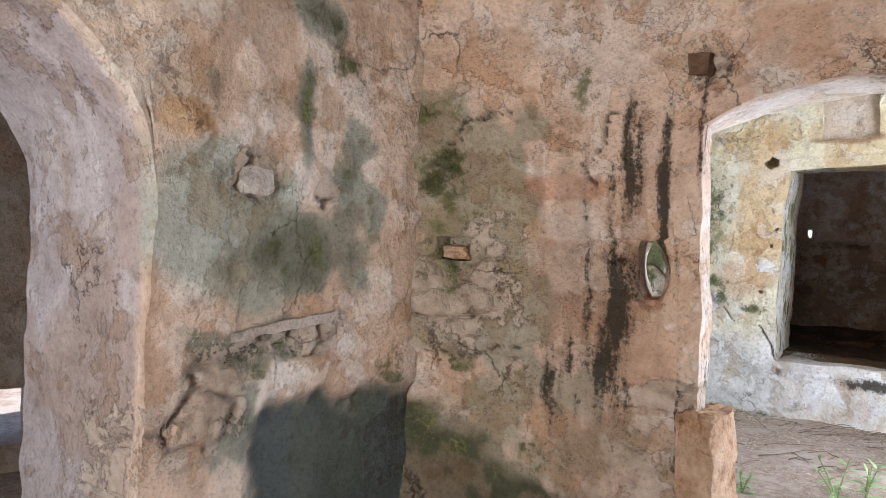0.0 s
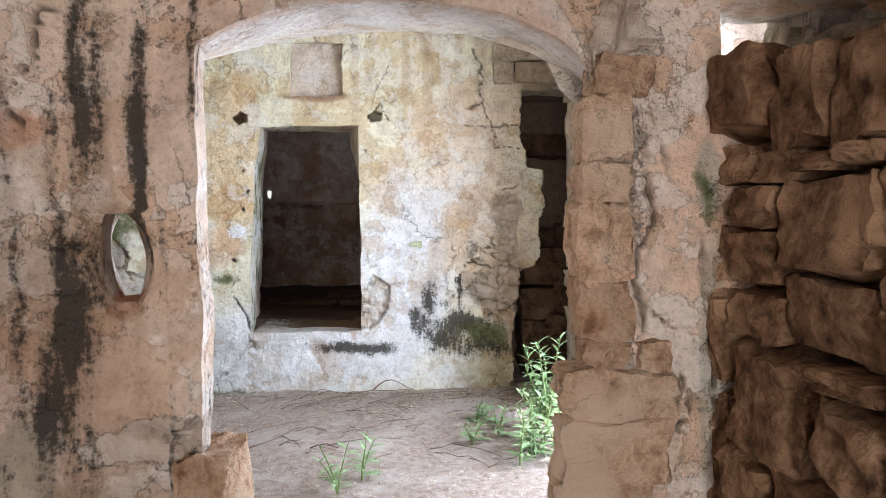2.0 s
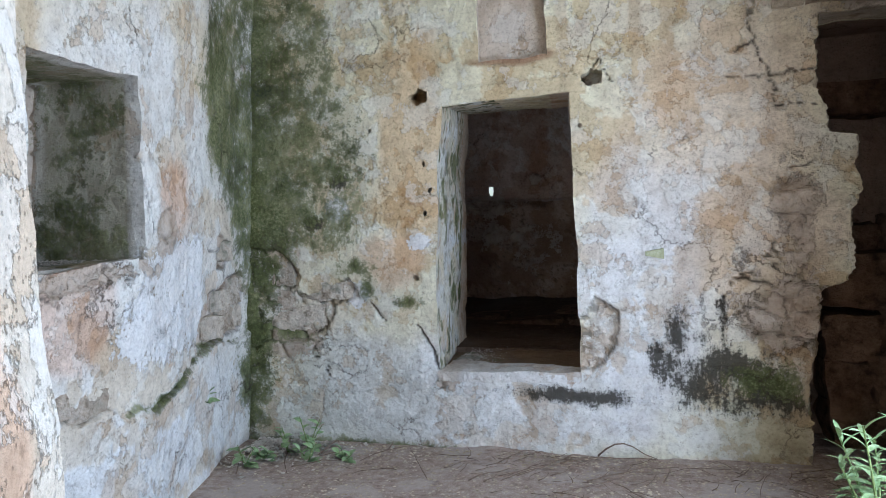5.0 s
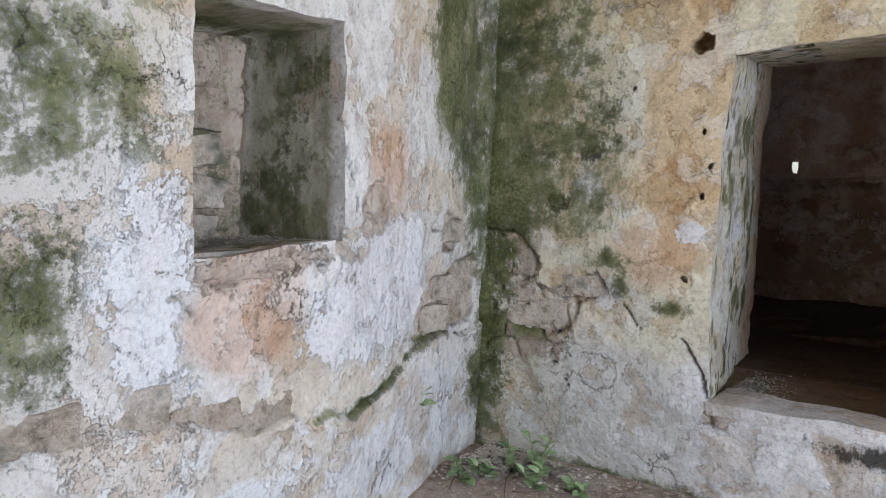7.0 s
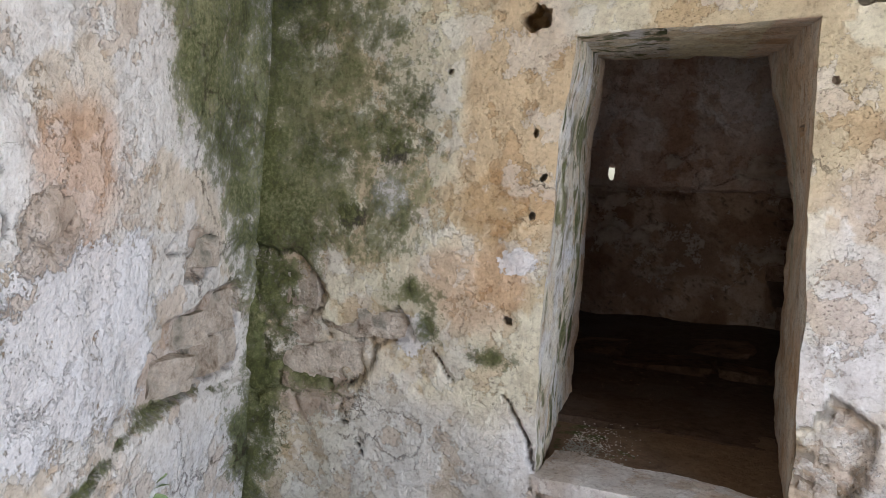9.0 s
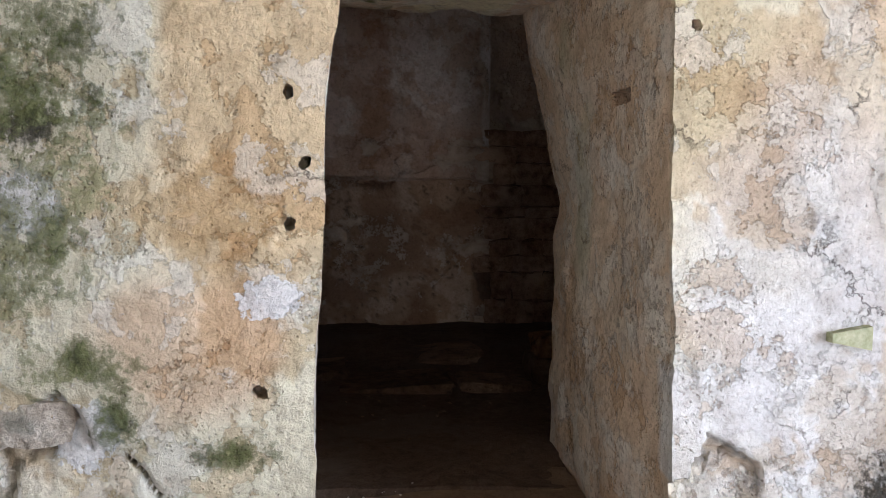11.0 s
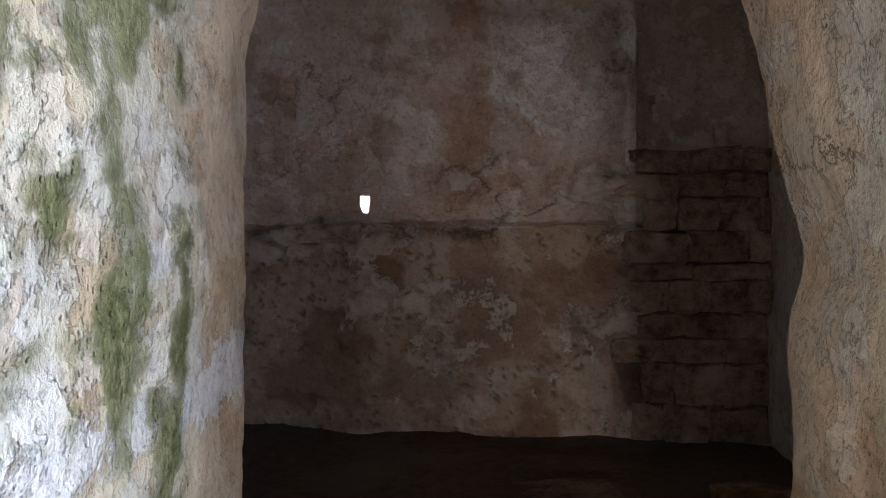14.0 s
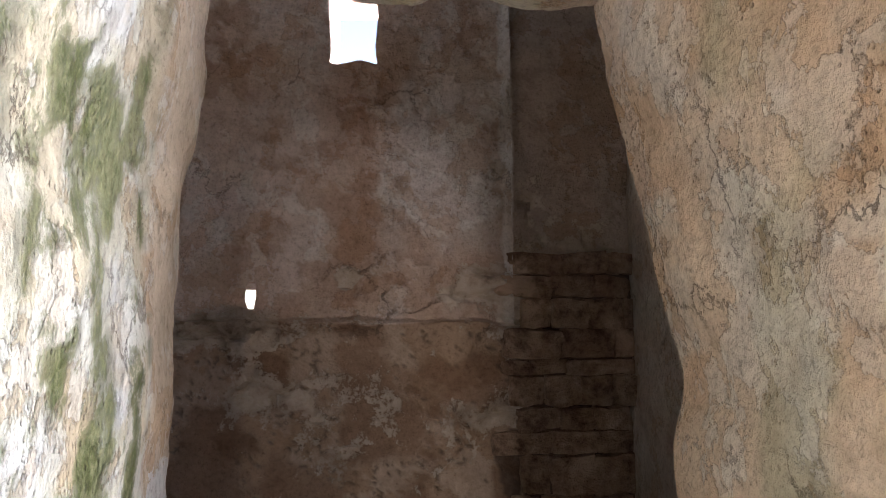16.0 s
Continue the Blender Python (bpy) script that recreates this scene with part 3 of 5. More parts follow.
    hollow = -0.004 + patch(x, z, [(1.22, 1.02), (1.29, 0.98), (1.36, 0.93), (1.37, 0.84), (1.33, 0.68), (1.2, 0.54), (1.10, 0.56), (1.10, 0.88), (1.17, 0.90)], wob, 0.05)
    lip = patch(x, z, [(1.05, 1.23), (1.22, 1.20), (1.21, 1.02), (1.17, 0.9), (1.05, 0.88)], wob)
    gone = np.maximum(ramp(shell, -0.006, 0.006), ramp(hollow, -0.006, 0.008)) * front
    p[:, 1] += 0.034 * ramp(shell, -0.006, 0.006) * front + 0.05 * ramp(hollow, -0.006, 0.02) * front - 0.018 * ramp(lip, -0.005, 0.008) * front
    tint = mixed(p, tint, (0.5 * gone, (0.66, 0.59, 0.50)), (0.75 * ramp(lip, 0.0, 0.01) * (w < 0.1), (0.80, 0.79, 0.79)))
    crumb = fbm(plain, 0.055, 57, 4, 0.6)
    p[:, 1] += gone * 0.07 * (crumb - 0.5)
    tint = tint * (1 - 0.5 * (gone * ramp(crumb, 0.54, 0.64))[:, None])
    rim = top_of([ramp(np.abs(f + 0.004), 0.012, 0.002) for f in (shell, hollow)]) * front
    cracks = np.maximum(cracks, 0.75 * rim)
    moss = moss - 0.25 * gone * (x < 0) + 0.12 * rim * (x < -0.4)
    lost = ramp(fbm(plain, 0.33, 37, 6, 0.56), 0.56, 0.575) * front * ramp(moss, 0.6, 0.4)
    p[:, 1] += 0.022 * cracks + 0.007 * lost
    tint = tint * (1 - 0.32 * lost[:, None] * np.array([0.45, 0.7, 1.0])) * (1 - 0.72 * cracks[:, None])
    bed = (bare * (0.6 + 0.4 * which))[:, None]
    tint = tint * (1 - 0.25 * bed)
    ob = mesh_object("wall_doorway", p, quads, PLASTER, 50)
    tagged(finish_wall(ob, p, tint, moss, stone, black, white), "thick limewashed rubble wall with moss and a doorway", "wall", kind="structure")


def build_wall_window():
    us = steps(4.3, 8.3, 0.016, 5.72, 6.47)
    vs = steps(-0.12, 3.95, 0.016, 1.42, 2.3)
    ws = steps(0.0, 0.8, 0.05, 0.66)
    u, v, w, quads = block_wall(us, vs, ws, [], [(5.72, 6.47, 1.42, 2.3, -1, 0.66)])
    x = -1.41 + 0.08 * v + 0.3 * np.minimum(8.16 - u, 1.7) + 0.1 * np.maximum(0, 6.46 - u) - w
    splay = np.where((u > 5.6) & (u < 6.6), (u - 6.1) * -0.25 * w, 0)
    x = x + 0.06 * ramp(u, 7.86, 8.2) * (w < 0.05)
    p = np.stack([x, u + splay, v + 0.03 * ramp(u, 5.7, 6.5) * ramp(v, 2, 2.3)], 1)
    plain = np.stack([u, w, v], 1)
    p = rough_up(p, 0.7, 0.035, 15, 3)
    n1, n2 = fbm(plain, 0.5, 61, 5), fbm(plain, 0.2, 65, 4)
    seam = np.interp(u + 0.25 * (n2 - 0.5), [4.6, 5.24, 5.45, 5.7, 5.85, 5.98, 6.16, 6.26, 6.66, 7.0, 7.2, 7.6, 8.1], [0.93, 0.93, 0.90, 0.86, 0.80, 0.74, 0.76, 0.66, 0.68, 0.74, 0.82, 0.80, 0.79]) + 0.12 * (n2 - 0.5)
    low = ramp(v - seam, 0.012, -0.012) * (w < 0.1)
    p[:, 0] += 0.034 * low
    p = rough_up(p, 0.15, 0.013, 19, 4)
    y, z = u, v
    growth = patch(y, z, [(7.22, 3.3), (7.3, 2.65), (7.36, 2.24), (7.44, 1.96), (7.8, 1.72), (7.93, 1.45), (8.0, 0.9), (8.02, 0.0), (8.6, 0.0), (8.6, 3.3)], n1, 0.30)
    moss = top_of([0.64 + np.clip(growth * 2.6, -1.5, 0.2), spot(y, z, 5.2, 2.05, 0.40, 0.6) - 0.12, spot(y, z, 4.7, 2.0, 0.5, 1.2) - 0.05, spot(y, z, 5.22, 1.35, 0.2, 0.4) - 0.16,
                   0.88 - np.abs(z - seam - 0.01) * 14 - 0.5 * (y < 6.3) - 0.25 * ramp(np.abs(y - 6.9), 0.5, 0.9)]) + 0.8 * (n1 - 0.5)
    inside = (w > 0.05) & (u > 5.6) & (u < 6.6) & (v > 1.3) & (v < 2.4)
    moss = np.where(inside, 0.47 + 1.2 * (n1 - 0.5) + 0.32 * np.exp(-(((w - 0.42) / 0.2) ** 2)), moss)
    stone = top_of([0.66 - np.abs(z - seam - 0.03) * 4.5 - 0.6 * ramp(y, 6.0, 6.3), spot(y, z, 7.78, 1.05, 0.16, 0.25), spot(y, z, 6.72, 1.56, 0.13, 0.1),
                    spot(y, z, 7.6, 1.45, 0.1, 0.12), spot(y, z, 6.05, 1.37, 0.4, 0.06)]) + 0.8 * (n2 - 0.5)
    stone = np.where(inside, np.where(w > 0.62, 0.75, 0.2 + 0.9 * (n2 - 0.5)), stone)
    white = 0.5 + 3.0 * top_of([patch(y, z, c, n1, 0.35) for c in ([(5.42, 1.72), (5.69, 1.70), (5.70, 1.02), (5.38, 1.0), (5.3, 1.25)], [(6.46, 1.40), (6.8, 1.50), (7.18, 1.55), (7.3, 0.95), (6.7, 0.90), (6.22, 1.0), (6.35, 1.2)])]) + 0.5 * (n2 - 0.5)
    white = np.clip(white, -0.3, 0.75)
    # Warm upper and cool lower layers carry bounce light and skylight as tint.
    tint = mixed(p, (0.74, 0.72, 0.68),
                 (0.8 * ramp(n1 + 0.25 * (z - 2.0), 0.45, 0.75), (0.72, 0.63, 0.47)),
                 (0.9 * ramp(spot(y, z, 6.88, 1.74, 0.28, 0.28) + 0.7 * (n1 - 0.5), 0.4, 0.7), (0.66, 0.48, 0.36)),
                 (0.95 * ramp(spot(y, z, 5.98, 1.17, 0.30, 0.24) + 0.5 * (n1 - 0.5), 0.42, 0.6), (0.66, 0.52, 0.43)),
                 (0.8 * ramp(spot(y, z, 6.8, 0.35, 2.5, 0.36) + 0.4 * (n1 - 0.5), 0.35, 0.7), (0.72, 0.73, 0.74)),
                 # Recess sides tinted darker; the near-black strip paints the shade of a crevice.
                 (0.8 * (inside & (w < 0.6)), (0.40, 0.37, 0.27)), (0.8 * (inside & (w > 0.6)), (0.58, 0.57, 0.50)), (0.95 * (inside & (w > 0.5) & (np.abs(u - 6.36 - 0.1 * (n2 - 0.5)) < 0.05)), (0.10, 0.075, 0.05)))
    middle, which = cells(y + 0.15 * (n1 - 0.5), z + 0.1 * (n2 - 0.5), 0.26, 0.15, 17)
    bare = ramp(stone, 0.42, 0.62)
    p[:, 0] -= bare * (0.026 - 0.028 * ramp(middle, 0.05, 0.45))
    wob = fbm(plain, 0.11, 73, 5, 0.65)
    cracks = top_of([groove(y, z, line, wide, wob) for line, wide in [
        ([(5.7, 1.40), (5.86, 1.30), (6.04, 1.36), (6.22, 1.30), (6.42, 1.33), (6.52, 1.43), (6.62, 1.55), (6.5, 1.75), (6.46, 2.0)], 0.018),
        ([(5.68, 1.30), (5.74, 1.18), (5.70, 1.10)], 0.014),
        ([(6.16, 1.36), (6.27, 1.37), (6.4, 1.35), (6.5, 1.44)], 0.014), ([(7.9, 1.11), (7.6, 1.0), (7.56, 0.9), (7.26, 0.83), (7.0, 0.9)], 0.015),
        ([(7.6, 1.39), (7.38, 1.44), (7.47, 1.53), (7.7, 1.52), (7.79, 1.41)], 0.016), ([(6.0, 1.36), (5.8, 1.2), (5.7, 1.05), (5.95, 0.98)], 0.014)]]) * (w < 0.01)
    cracks = np.maximum(cracks, 0.85 * ramp(np.abs(z - seam - 0.008), 0.016, 0.003) * (w < 0.01) * ramp(n1, 0.40, 0.5))
    broken = patch(y, z, [(7.3, 1.0), (7.42, 1.15), (7.7, 1.22), (7.98, 1.25), (7.98, 0.84), (7.5, 0.82), (7.22, 0.86)], wob)
    plug = patch(y, z, [(7.5, 1.34), (7.6, 1.49), (7.74, 1.5), (7.8, 1.42), (7.68, 1.33)], wob, 0.04)
    gone = np.maximum(ramp(broken, -0.008, 0.008), ramp(plug, -0.008, 0.008)) * (w < 0.01)
    p[:, 0] -= 0.034 * gone
    tint = mixed(p, tint, (0.75 * gone, (0.56, 0.46, 0.38)))
    cracks = np.maximum(cracks, 0.75 * top_of([ramp(np.abs(f + 0.004), 0.014, 0.002) for f in (broken, plug)]) * (w < 0.01))
    lost = ramp(fbm(plain, 0.33, 77, 6, 0.56), 0.56, 0.575) * (w < 0.01) * ramp(moss, 0.6, 0.4)
    p[:, 0] -= 0.02 * cracks + 0.007 * lost
    tint = tint * (1 - 0.28 * lost[:, None] * np.array([0.4, 0.65, 1.0])) * (1 - 0.7 * cracks[:, None])
    tint = tint * (1 - 0.22 * (bare * which)[:, None])
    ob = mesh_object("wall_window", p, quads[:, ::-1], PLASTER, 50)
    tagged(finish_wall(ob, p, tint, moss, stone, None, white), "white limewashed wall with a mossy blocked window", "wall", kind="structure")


def build_wall_arch():
    us = steps(-1.6, 3.4, 0.014, 0.88, 2.02, 2.48, 0.58, 0.70, -0.34, -0.19, 0.2, 0.54, 0.84, 2.04, 2.18, 2.12, 2.26)
    vs = steps(-0.12, 3.6, 0.014, 1.9, 1.28, 1.55, 1.4, 1.5, 1.98, 2.24, 1.43, 1.55, 1.05, 1.78, 2.28, 2.33, 2.39)
    ws = steps(0.0, 0.42, 0.03, 0.09, 0.15)
    u, v, w, quads = block_wall(us, vs, ws, [(0.88, 2.02, -1, 1.9), (0.58, 0.70, 1.28, 1.55), (2.48, 9, 1.98, 2.24)], [(0.54, 0.84, 1.05, 1.78, 0.15, 9), (-0.34, -0.19, 1.43, 1.55, -1, 0.09), (2.04, 2.18, 2.28, 2.33, -1, 0.12), (2.12, 2.26, 2.33, 2.39, -1, 0.12)])
    rise = 0.31 * np.sqrt(np.clip(1 - ((u - 1.42) / 0.64) ** 2, 0.0, 1)) - 0.01
    near = np.where(v < 1.9, ramp(v, 0.9, 1.9), 1 - ramp(v, 1.9, 3.3))
    v2 = v + np.where((u > 0.8) & (u < 2.1), np.clip(rise, 0, 1), 0) * near
    shift = np.where((u > 0.3) & (u < 1.3), -0.55 * np.clip(w - 0.13, 0, 1) * (1 - np.abs(u - 0.88) / 0.5).clip(0, 1), 0)
    shift = shift + np.where((u > 1.6) & (u < 2.6), (0.08 * ramp(v, 2.0, 1.8) + 0.5 * w * ramp(v, 2.0, 1.8)) * (1 - np.abs(u - 2.02) / 0.45).clip(0, 1), 0)
    f = w / 0.42
    slit = np.sqrt(np.clip(1 - ((v - 1.415) / 0.152) ** 2, 0.0, 1)) * (np.abs(v - 1.415) < 0.14) + 1.0 * (np.abs(v - 1.415) >= 0.14)
    flat = np.full_like(u, 0.0)
    around = ramp(np.abs(v - 1.415), 0.45, 0.2)
    u2 = bend(u, [0.2, 0.58, 0.70, 0.86], [flat + 0.2, 0.64 - 0.06 * slit - 0.02 * f * around, 0.64 + 0.06 * slit + 0.05 * f * around, flat + 0.86])
    y = 4.0 - 0.3 * np.clip(0.7 - u, 0, 3) + w + 0.035 * ramp(v, 1.0, 0.95) * ramp(u, 0.25, 0.1) * (w < 0.05)
    p = np.stack([u2 + shift, y, v2], 1)
    plain = np.stack([u, w, v], 1)
    p[:, 1] -= 0.07 * ramp(u, -0.2, -0.55) * (w < 0.05)
    p = rough_up(p, 0.6, 0.025, 115, 3)
    p = rough_up(p, 0.16, 0.014, 119, 4)
    n1, n2 = fbm(plain, 0.5, 161, 5), fbm(plain, 0.2, 165, 4)
    x, z = u, v2
    back = w > 0.3
    run = fbm(plain * (1, 1, 0.08), 0.07, 171, 3)
    black = top_of([spot(x, z, 0.49, 1.35, 0.055, 0.66) + 0.1, spot(x, z, 0.46, 0.95, 0.10, 0.26) + 0.1, spot(x, z, 0.33, 0.8, 0.16, 0.22) - 0.08, spot(x, z, 0.575, 1.87, 0.045, 0.28), spot(x, z, 0.50, 1.2, 0.10, 0.75) - 0.1, spot(x, z, 0.21, 0.88, 0.07, 0.16) - 0.08, spot(x, z, 0.30, 0.96, 0.07, 0.2) - 0.05,
                    spot(x, z, 0.38, 1.3, 0.04, 0.5) - 0.12, spot(x, z, 0.72, 1.7, 0.035, 0.4) - 0.1, spot(x, z, 0.865, 1.95, 0.02, 0.35), spot(x, z, 0.78, 1.4, 0.03, 0.3) - 0.15]) - 0.06 + 1.2 * (run - 0.5) + 0.5 * (n2 - 0.5)
    black = np.where(w > 0.1, 0, black)
    edge = (u > 0.78) & (u < 1.0) & (w < 0.13) & (v < 1.9)
    black = np.where(edge, np.maximum(black, 0.34 + 1.5 * (run - 0.5) + 0.8 * (n2 - 0.5)), black)
    n3 = fbm(plain, 0.13, 175, 4)
    moss = top_of([spot(x, z, -0.36, 2.15, 0.3, 0.14), spot(x, z, -0.42, 1.75, 0.24, 0.45) - 0.08, spot(x, z, -0.35, 1.4, 0.22, 0.3) - 0.14, spot(x, z, -0.24, 0.5, 0.45, 0.3),
                   spot(x, z, 0.08, 0.55, 0.24, 0.16) - 0.05, spot(x, z, 0.34, 2.2, 0.05, 0.2) - 0.08, spot(x, z, -0.18, 2.06, 0.06, 0.06), spot(x, z, -0.2, 0.9, 0.25, 0.08) - 0.1,
                   spot(x, z, 2.42, 1.62, 0.05, 0.14)]) - 0.28 + 0.7 * (n1 - 0.5) + 1.1 * (n3 - 0.5)
    damp = top_of([spot(x, z, -0.4, 1.9, 0.45, 0.5), spot(x, z, -0.3, 1.3, 0.4, 0.4), spot(x, z, -0.1, 0.55, 0.5, 0.3)]) + 1.2 * (n1 - 0.5) + 0.6 * (n3 - 0.5)
    stone = top_of([spot(x, z, -0.18, 1.32, 0.07, 0.07), spot(x, z, -0.23, 2.28, 0.06, 0.05), spot(x, z, 0.87, 2.31, 0.08, 0.06), spot(x, z, 2.17, 2.1, 0.12, 0.14) - 0.1,
                    spot(x, z, -0.28, 1.3, 0.4, 0.35) - 0.2, spot(x, z, 2.05, 0.8, 0.12, 1.1), spot(x, z, 0.75, 0.85, 0.16, 0.05)]) + 0.9 * (n2 - 0.5)
    foot = ramp(0.78 - 0.43 * (u + 0.5) - v + 0.35 * (n2 - 0.5) + 0.25 * (n1 - 0.5), -0.03, 0.12) * (w < 0.1)
    tint = mixed(p, (0.74, 0.585, 0.465),
                 (0.7 * ramp(n1, 0.47, 0.6), (0.62, 0.46, 0.36)),
                 (0.75 * ramp(fbm(plain, 0.35, 181, 4), 0.53, 0.62), (0.70, 0.62, 0.55)),
                 (0.75 * ramp(spot(x, z, 0.25, 1.79, 0.22, 0.07) + 0.5 * (n2 - 0.5), 0.45, 0.65), (0.60, 0.36, 0.25)),
                 (0.85 * ramp(top_of([spot(x, z, -0.07, 1.72, 0.1, 0.12), spot(x, z, 0.02, 1.34, 0.12, 0.1), spot(x, z, 0.07, 1.6, 0.09, 0.07)]) + 0.5 * (n2 - 0.5), 0.5, 0.56), (0.62, 0.44, 0.28)),
                 (0.72 * ramp(damp, 0.45, 0.62), (0.32, 0.32, 0.24)),
                 (0.55 * ramp(spot(x, z, 0.55, 0.45, 0.6, 0.4) + 0.5 * (n1 - 0.5), 0.4, 0.75), (0.46, 0.36, 0.28)),
                 (0.35 * ramp(spot(x, z, 0.42, 1.2, 0.28, 0.9) + 1.1 * (run - 0.5), 0.45, 0.7) * (w < 0.1), (0.30, 0.24, 0.19)),
                 (0.92 * foot, (0.15, 0.125, 0.08)), (0.7 * foot * ramp(n3, 0.48, 0.56), (0.055, 0.075, 0.04)),
                 (0.6 * ramp(spot(x, z, -0.1, 2.5, 0.6, 0.2) + 0.5 * (n1 - 0.5), 0.4, 0.8), (0.72, 0.62, 0.53)),
                                  (0.8 * ramp(x, 1.95, 2.1), (0.82, 0.63, 0.48)), (0.7 * ramp(x, 1.95, 2.1) * ramp(n1, 0.5, 0.56), (0.78, 0.55, 0.40)),
                 (0.75 * ramp(top_of([spot(x, z, 2.46, 1.0, 0.06, 0.45), spot(x, z, 2.44, 1.66, 0.05, 0.12)]) + 0.4 * (n1 - 0.5), 0.45, 0.7), (0.44, 0.42, 0.34)),
                 (0.9 * ((w > 0.05) & (v > 1.85) & (v < 2.0)), (0.74, 0.70, 0.66)),
                 (0.9 * back, (0.72, 0.66, 0.56)))
    middle, which = cells(x + 0.15 * (n1 - 0.5), z + 0.1 * (n2 - 0.5), 0.20, 0.13, 27)
    bare = ramp(stone, 0.42, 0.62) * (w < 0.1)
    p[:, 1] += bare * (0.03 - 0.032 * ramp(middle, 0.05, 0.45))
    wob = fbm(plain, 0.11, 173, 5, 0.65)
    cracks = top_of([groove(x, z, line, wide, wob) for line, wide in [
        ([(2.15, 2.0), (2.15, 1.85), (2.2, 1.77), (2.21, 1.55), (2.16, 1.44), (2.18, 1.29), (2.21, 1.15)], 0.036),
        ([(2.23, 1.88), (2.26, 1.77), (2.32, 1.63), (2.37, 1.54), (2.41, 1.41), (2.44, 1.32), (2.48, 1.18), (2.49, 0.83)], 0.036),
        ([(2.2, 1.71), (2.22, 1.73), (2.28, 1.73)], 0.010), ([(2.32, 1.67), (2.37, 1.71), (2.44, 1.72)], 0.010),
        ([(2.23, 1.24), (2.29, 1.2), (2.37, 1.2)], 0.010), ([(2.34, 1.05), (2.37, 0.97), (2.39, 0.9), (2.33, 0.86)], 0.016), ([(2.29, 1.98), (2.26, 1.85), (2.29, 1.79), (2.27, 1.76)], 0.012),
        ([(-0.46, 0.98), (-0.2, 0.97), (0.05, 1.02), (0.16, 1.1)], 0.014), ([(0.5, 0.66), (0.62, 0.68), (0.8, 0.64)], 0.014),
        ([(0.5, 2.15), (0.36, 1.9), (0.42, 1.75)], 0.009), ([(-0.35, 1.9), (-0.2, 2.12), (0.0, 2.18)], 0.010)]]) * (w < 0.01)
    lost = ramp(fbm(plain, 0.3, 177, 6, 0.58), 0.55, 0.565) * (w < 0.01) * (x < 2.1)
    p[:, 1] += 0.022 * cracks + 0.007 * lost
    tint = tint * (1 - 0.26 * lost[:, None] * np.array([0.5, 0.75, 1.0])) * (1 - 0.75 * cracks[:, None])
    # Slit lining tinted paler: light from the middle room, put into the colour.
    hole = (w > 0.03) & (u > 0.15) & (u < 0.86) & (v > 1.0) & (v < 1.8)
    tint[hole] = (0.80, 0.70, 0.62)
    tint[hole & (v < 1.3) & (w < 0.3)] = (0.56, 0.30, 0.18)
    dish = ramp(((u - 0.645) / 0.10) ** 2 + ((v - 1.40) / 0.19) ** 2, 1.0, 0.45) * (w < 0.03)
    p[:, 1] += 0.05 * dish
    tint = mixed(p, tint, (0.6 * dish, (0.62, 0.46, 0.36)), (0.8 * dish * ramp(v, 1.33, 1.24), (0.46, 0.25, 0.15)))
    black, moss = np.where(hole, 0, black), np.where(hole, 0, moss - 0.25 * foot)
    ob = mesh_object("wall_arch", p, quads, PLASTER, 50)
    tagged(finish_wall(ob, p, tint, moss, stone, black), "stained plaster wall with a low arched opening and a slit", "wall", kind="structure")


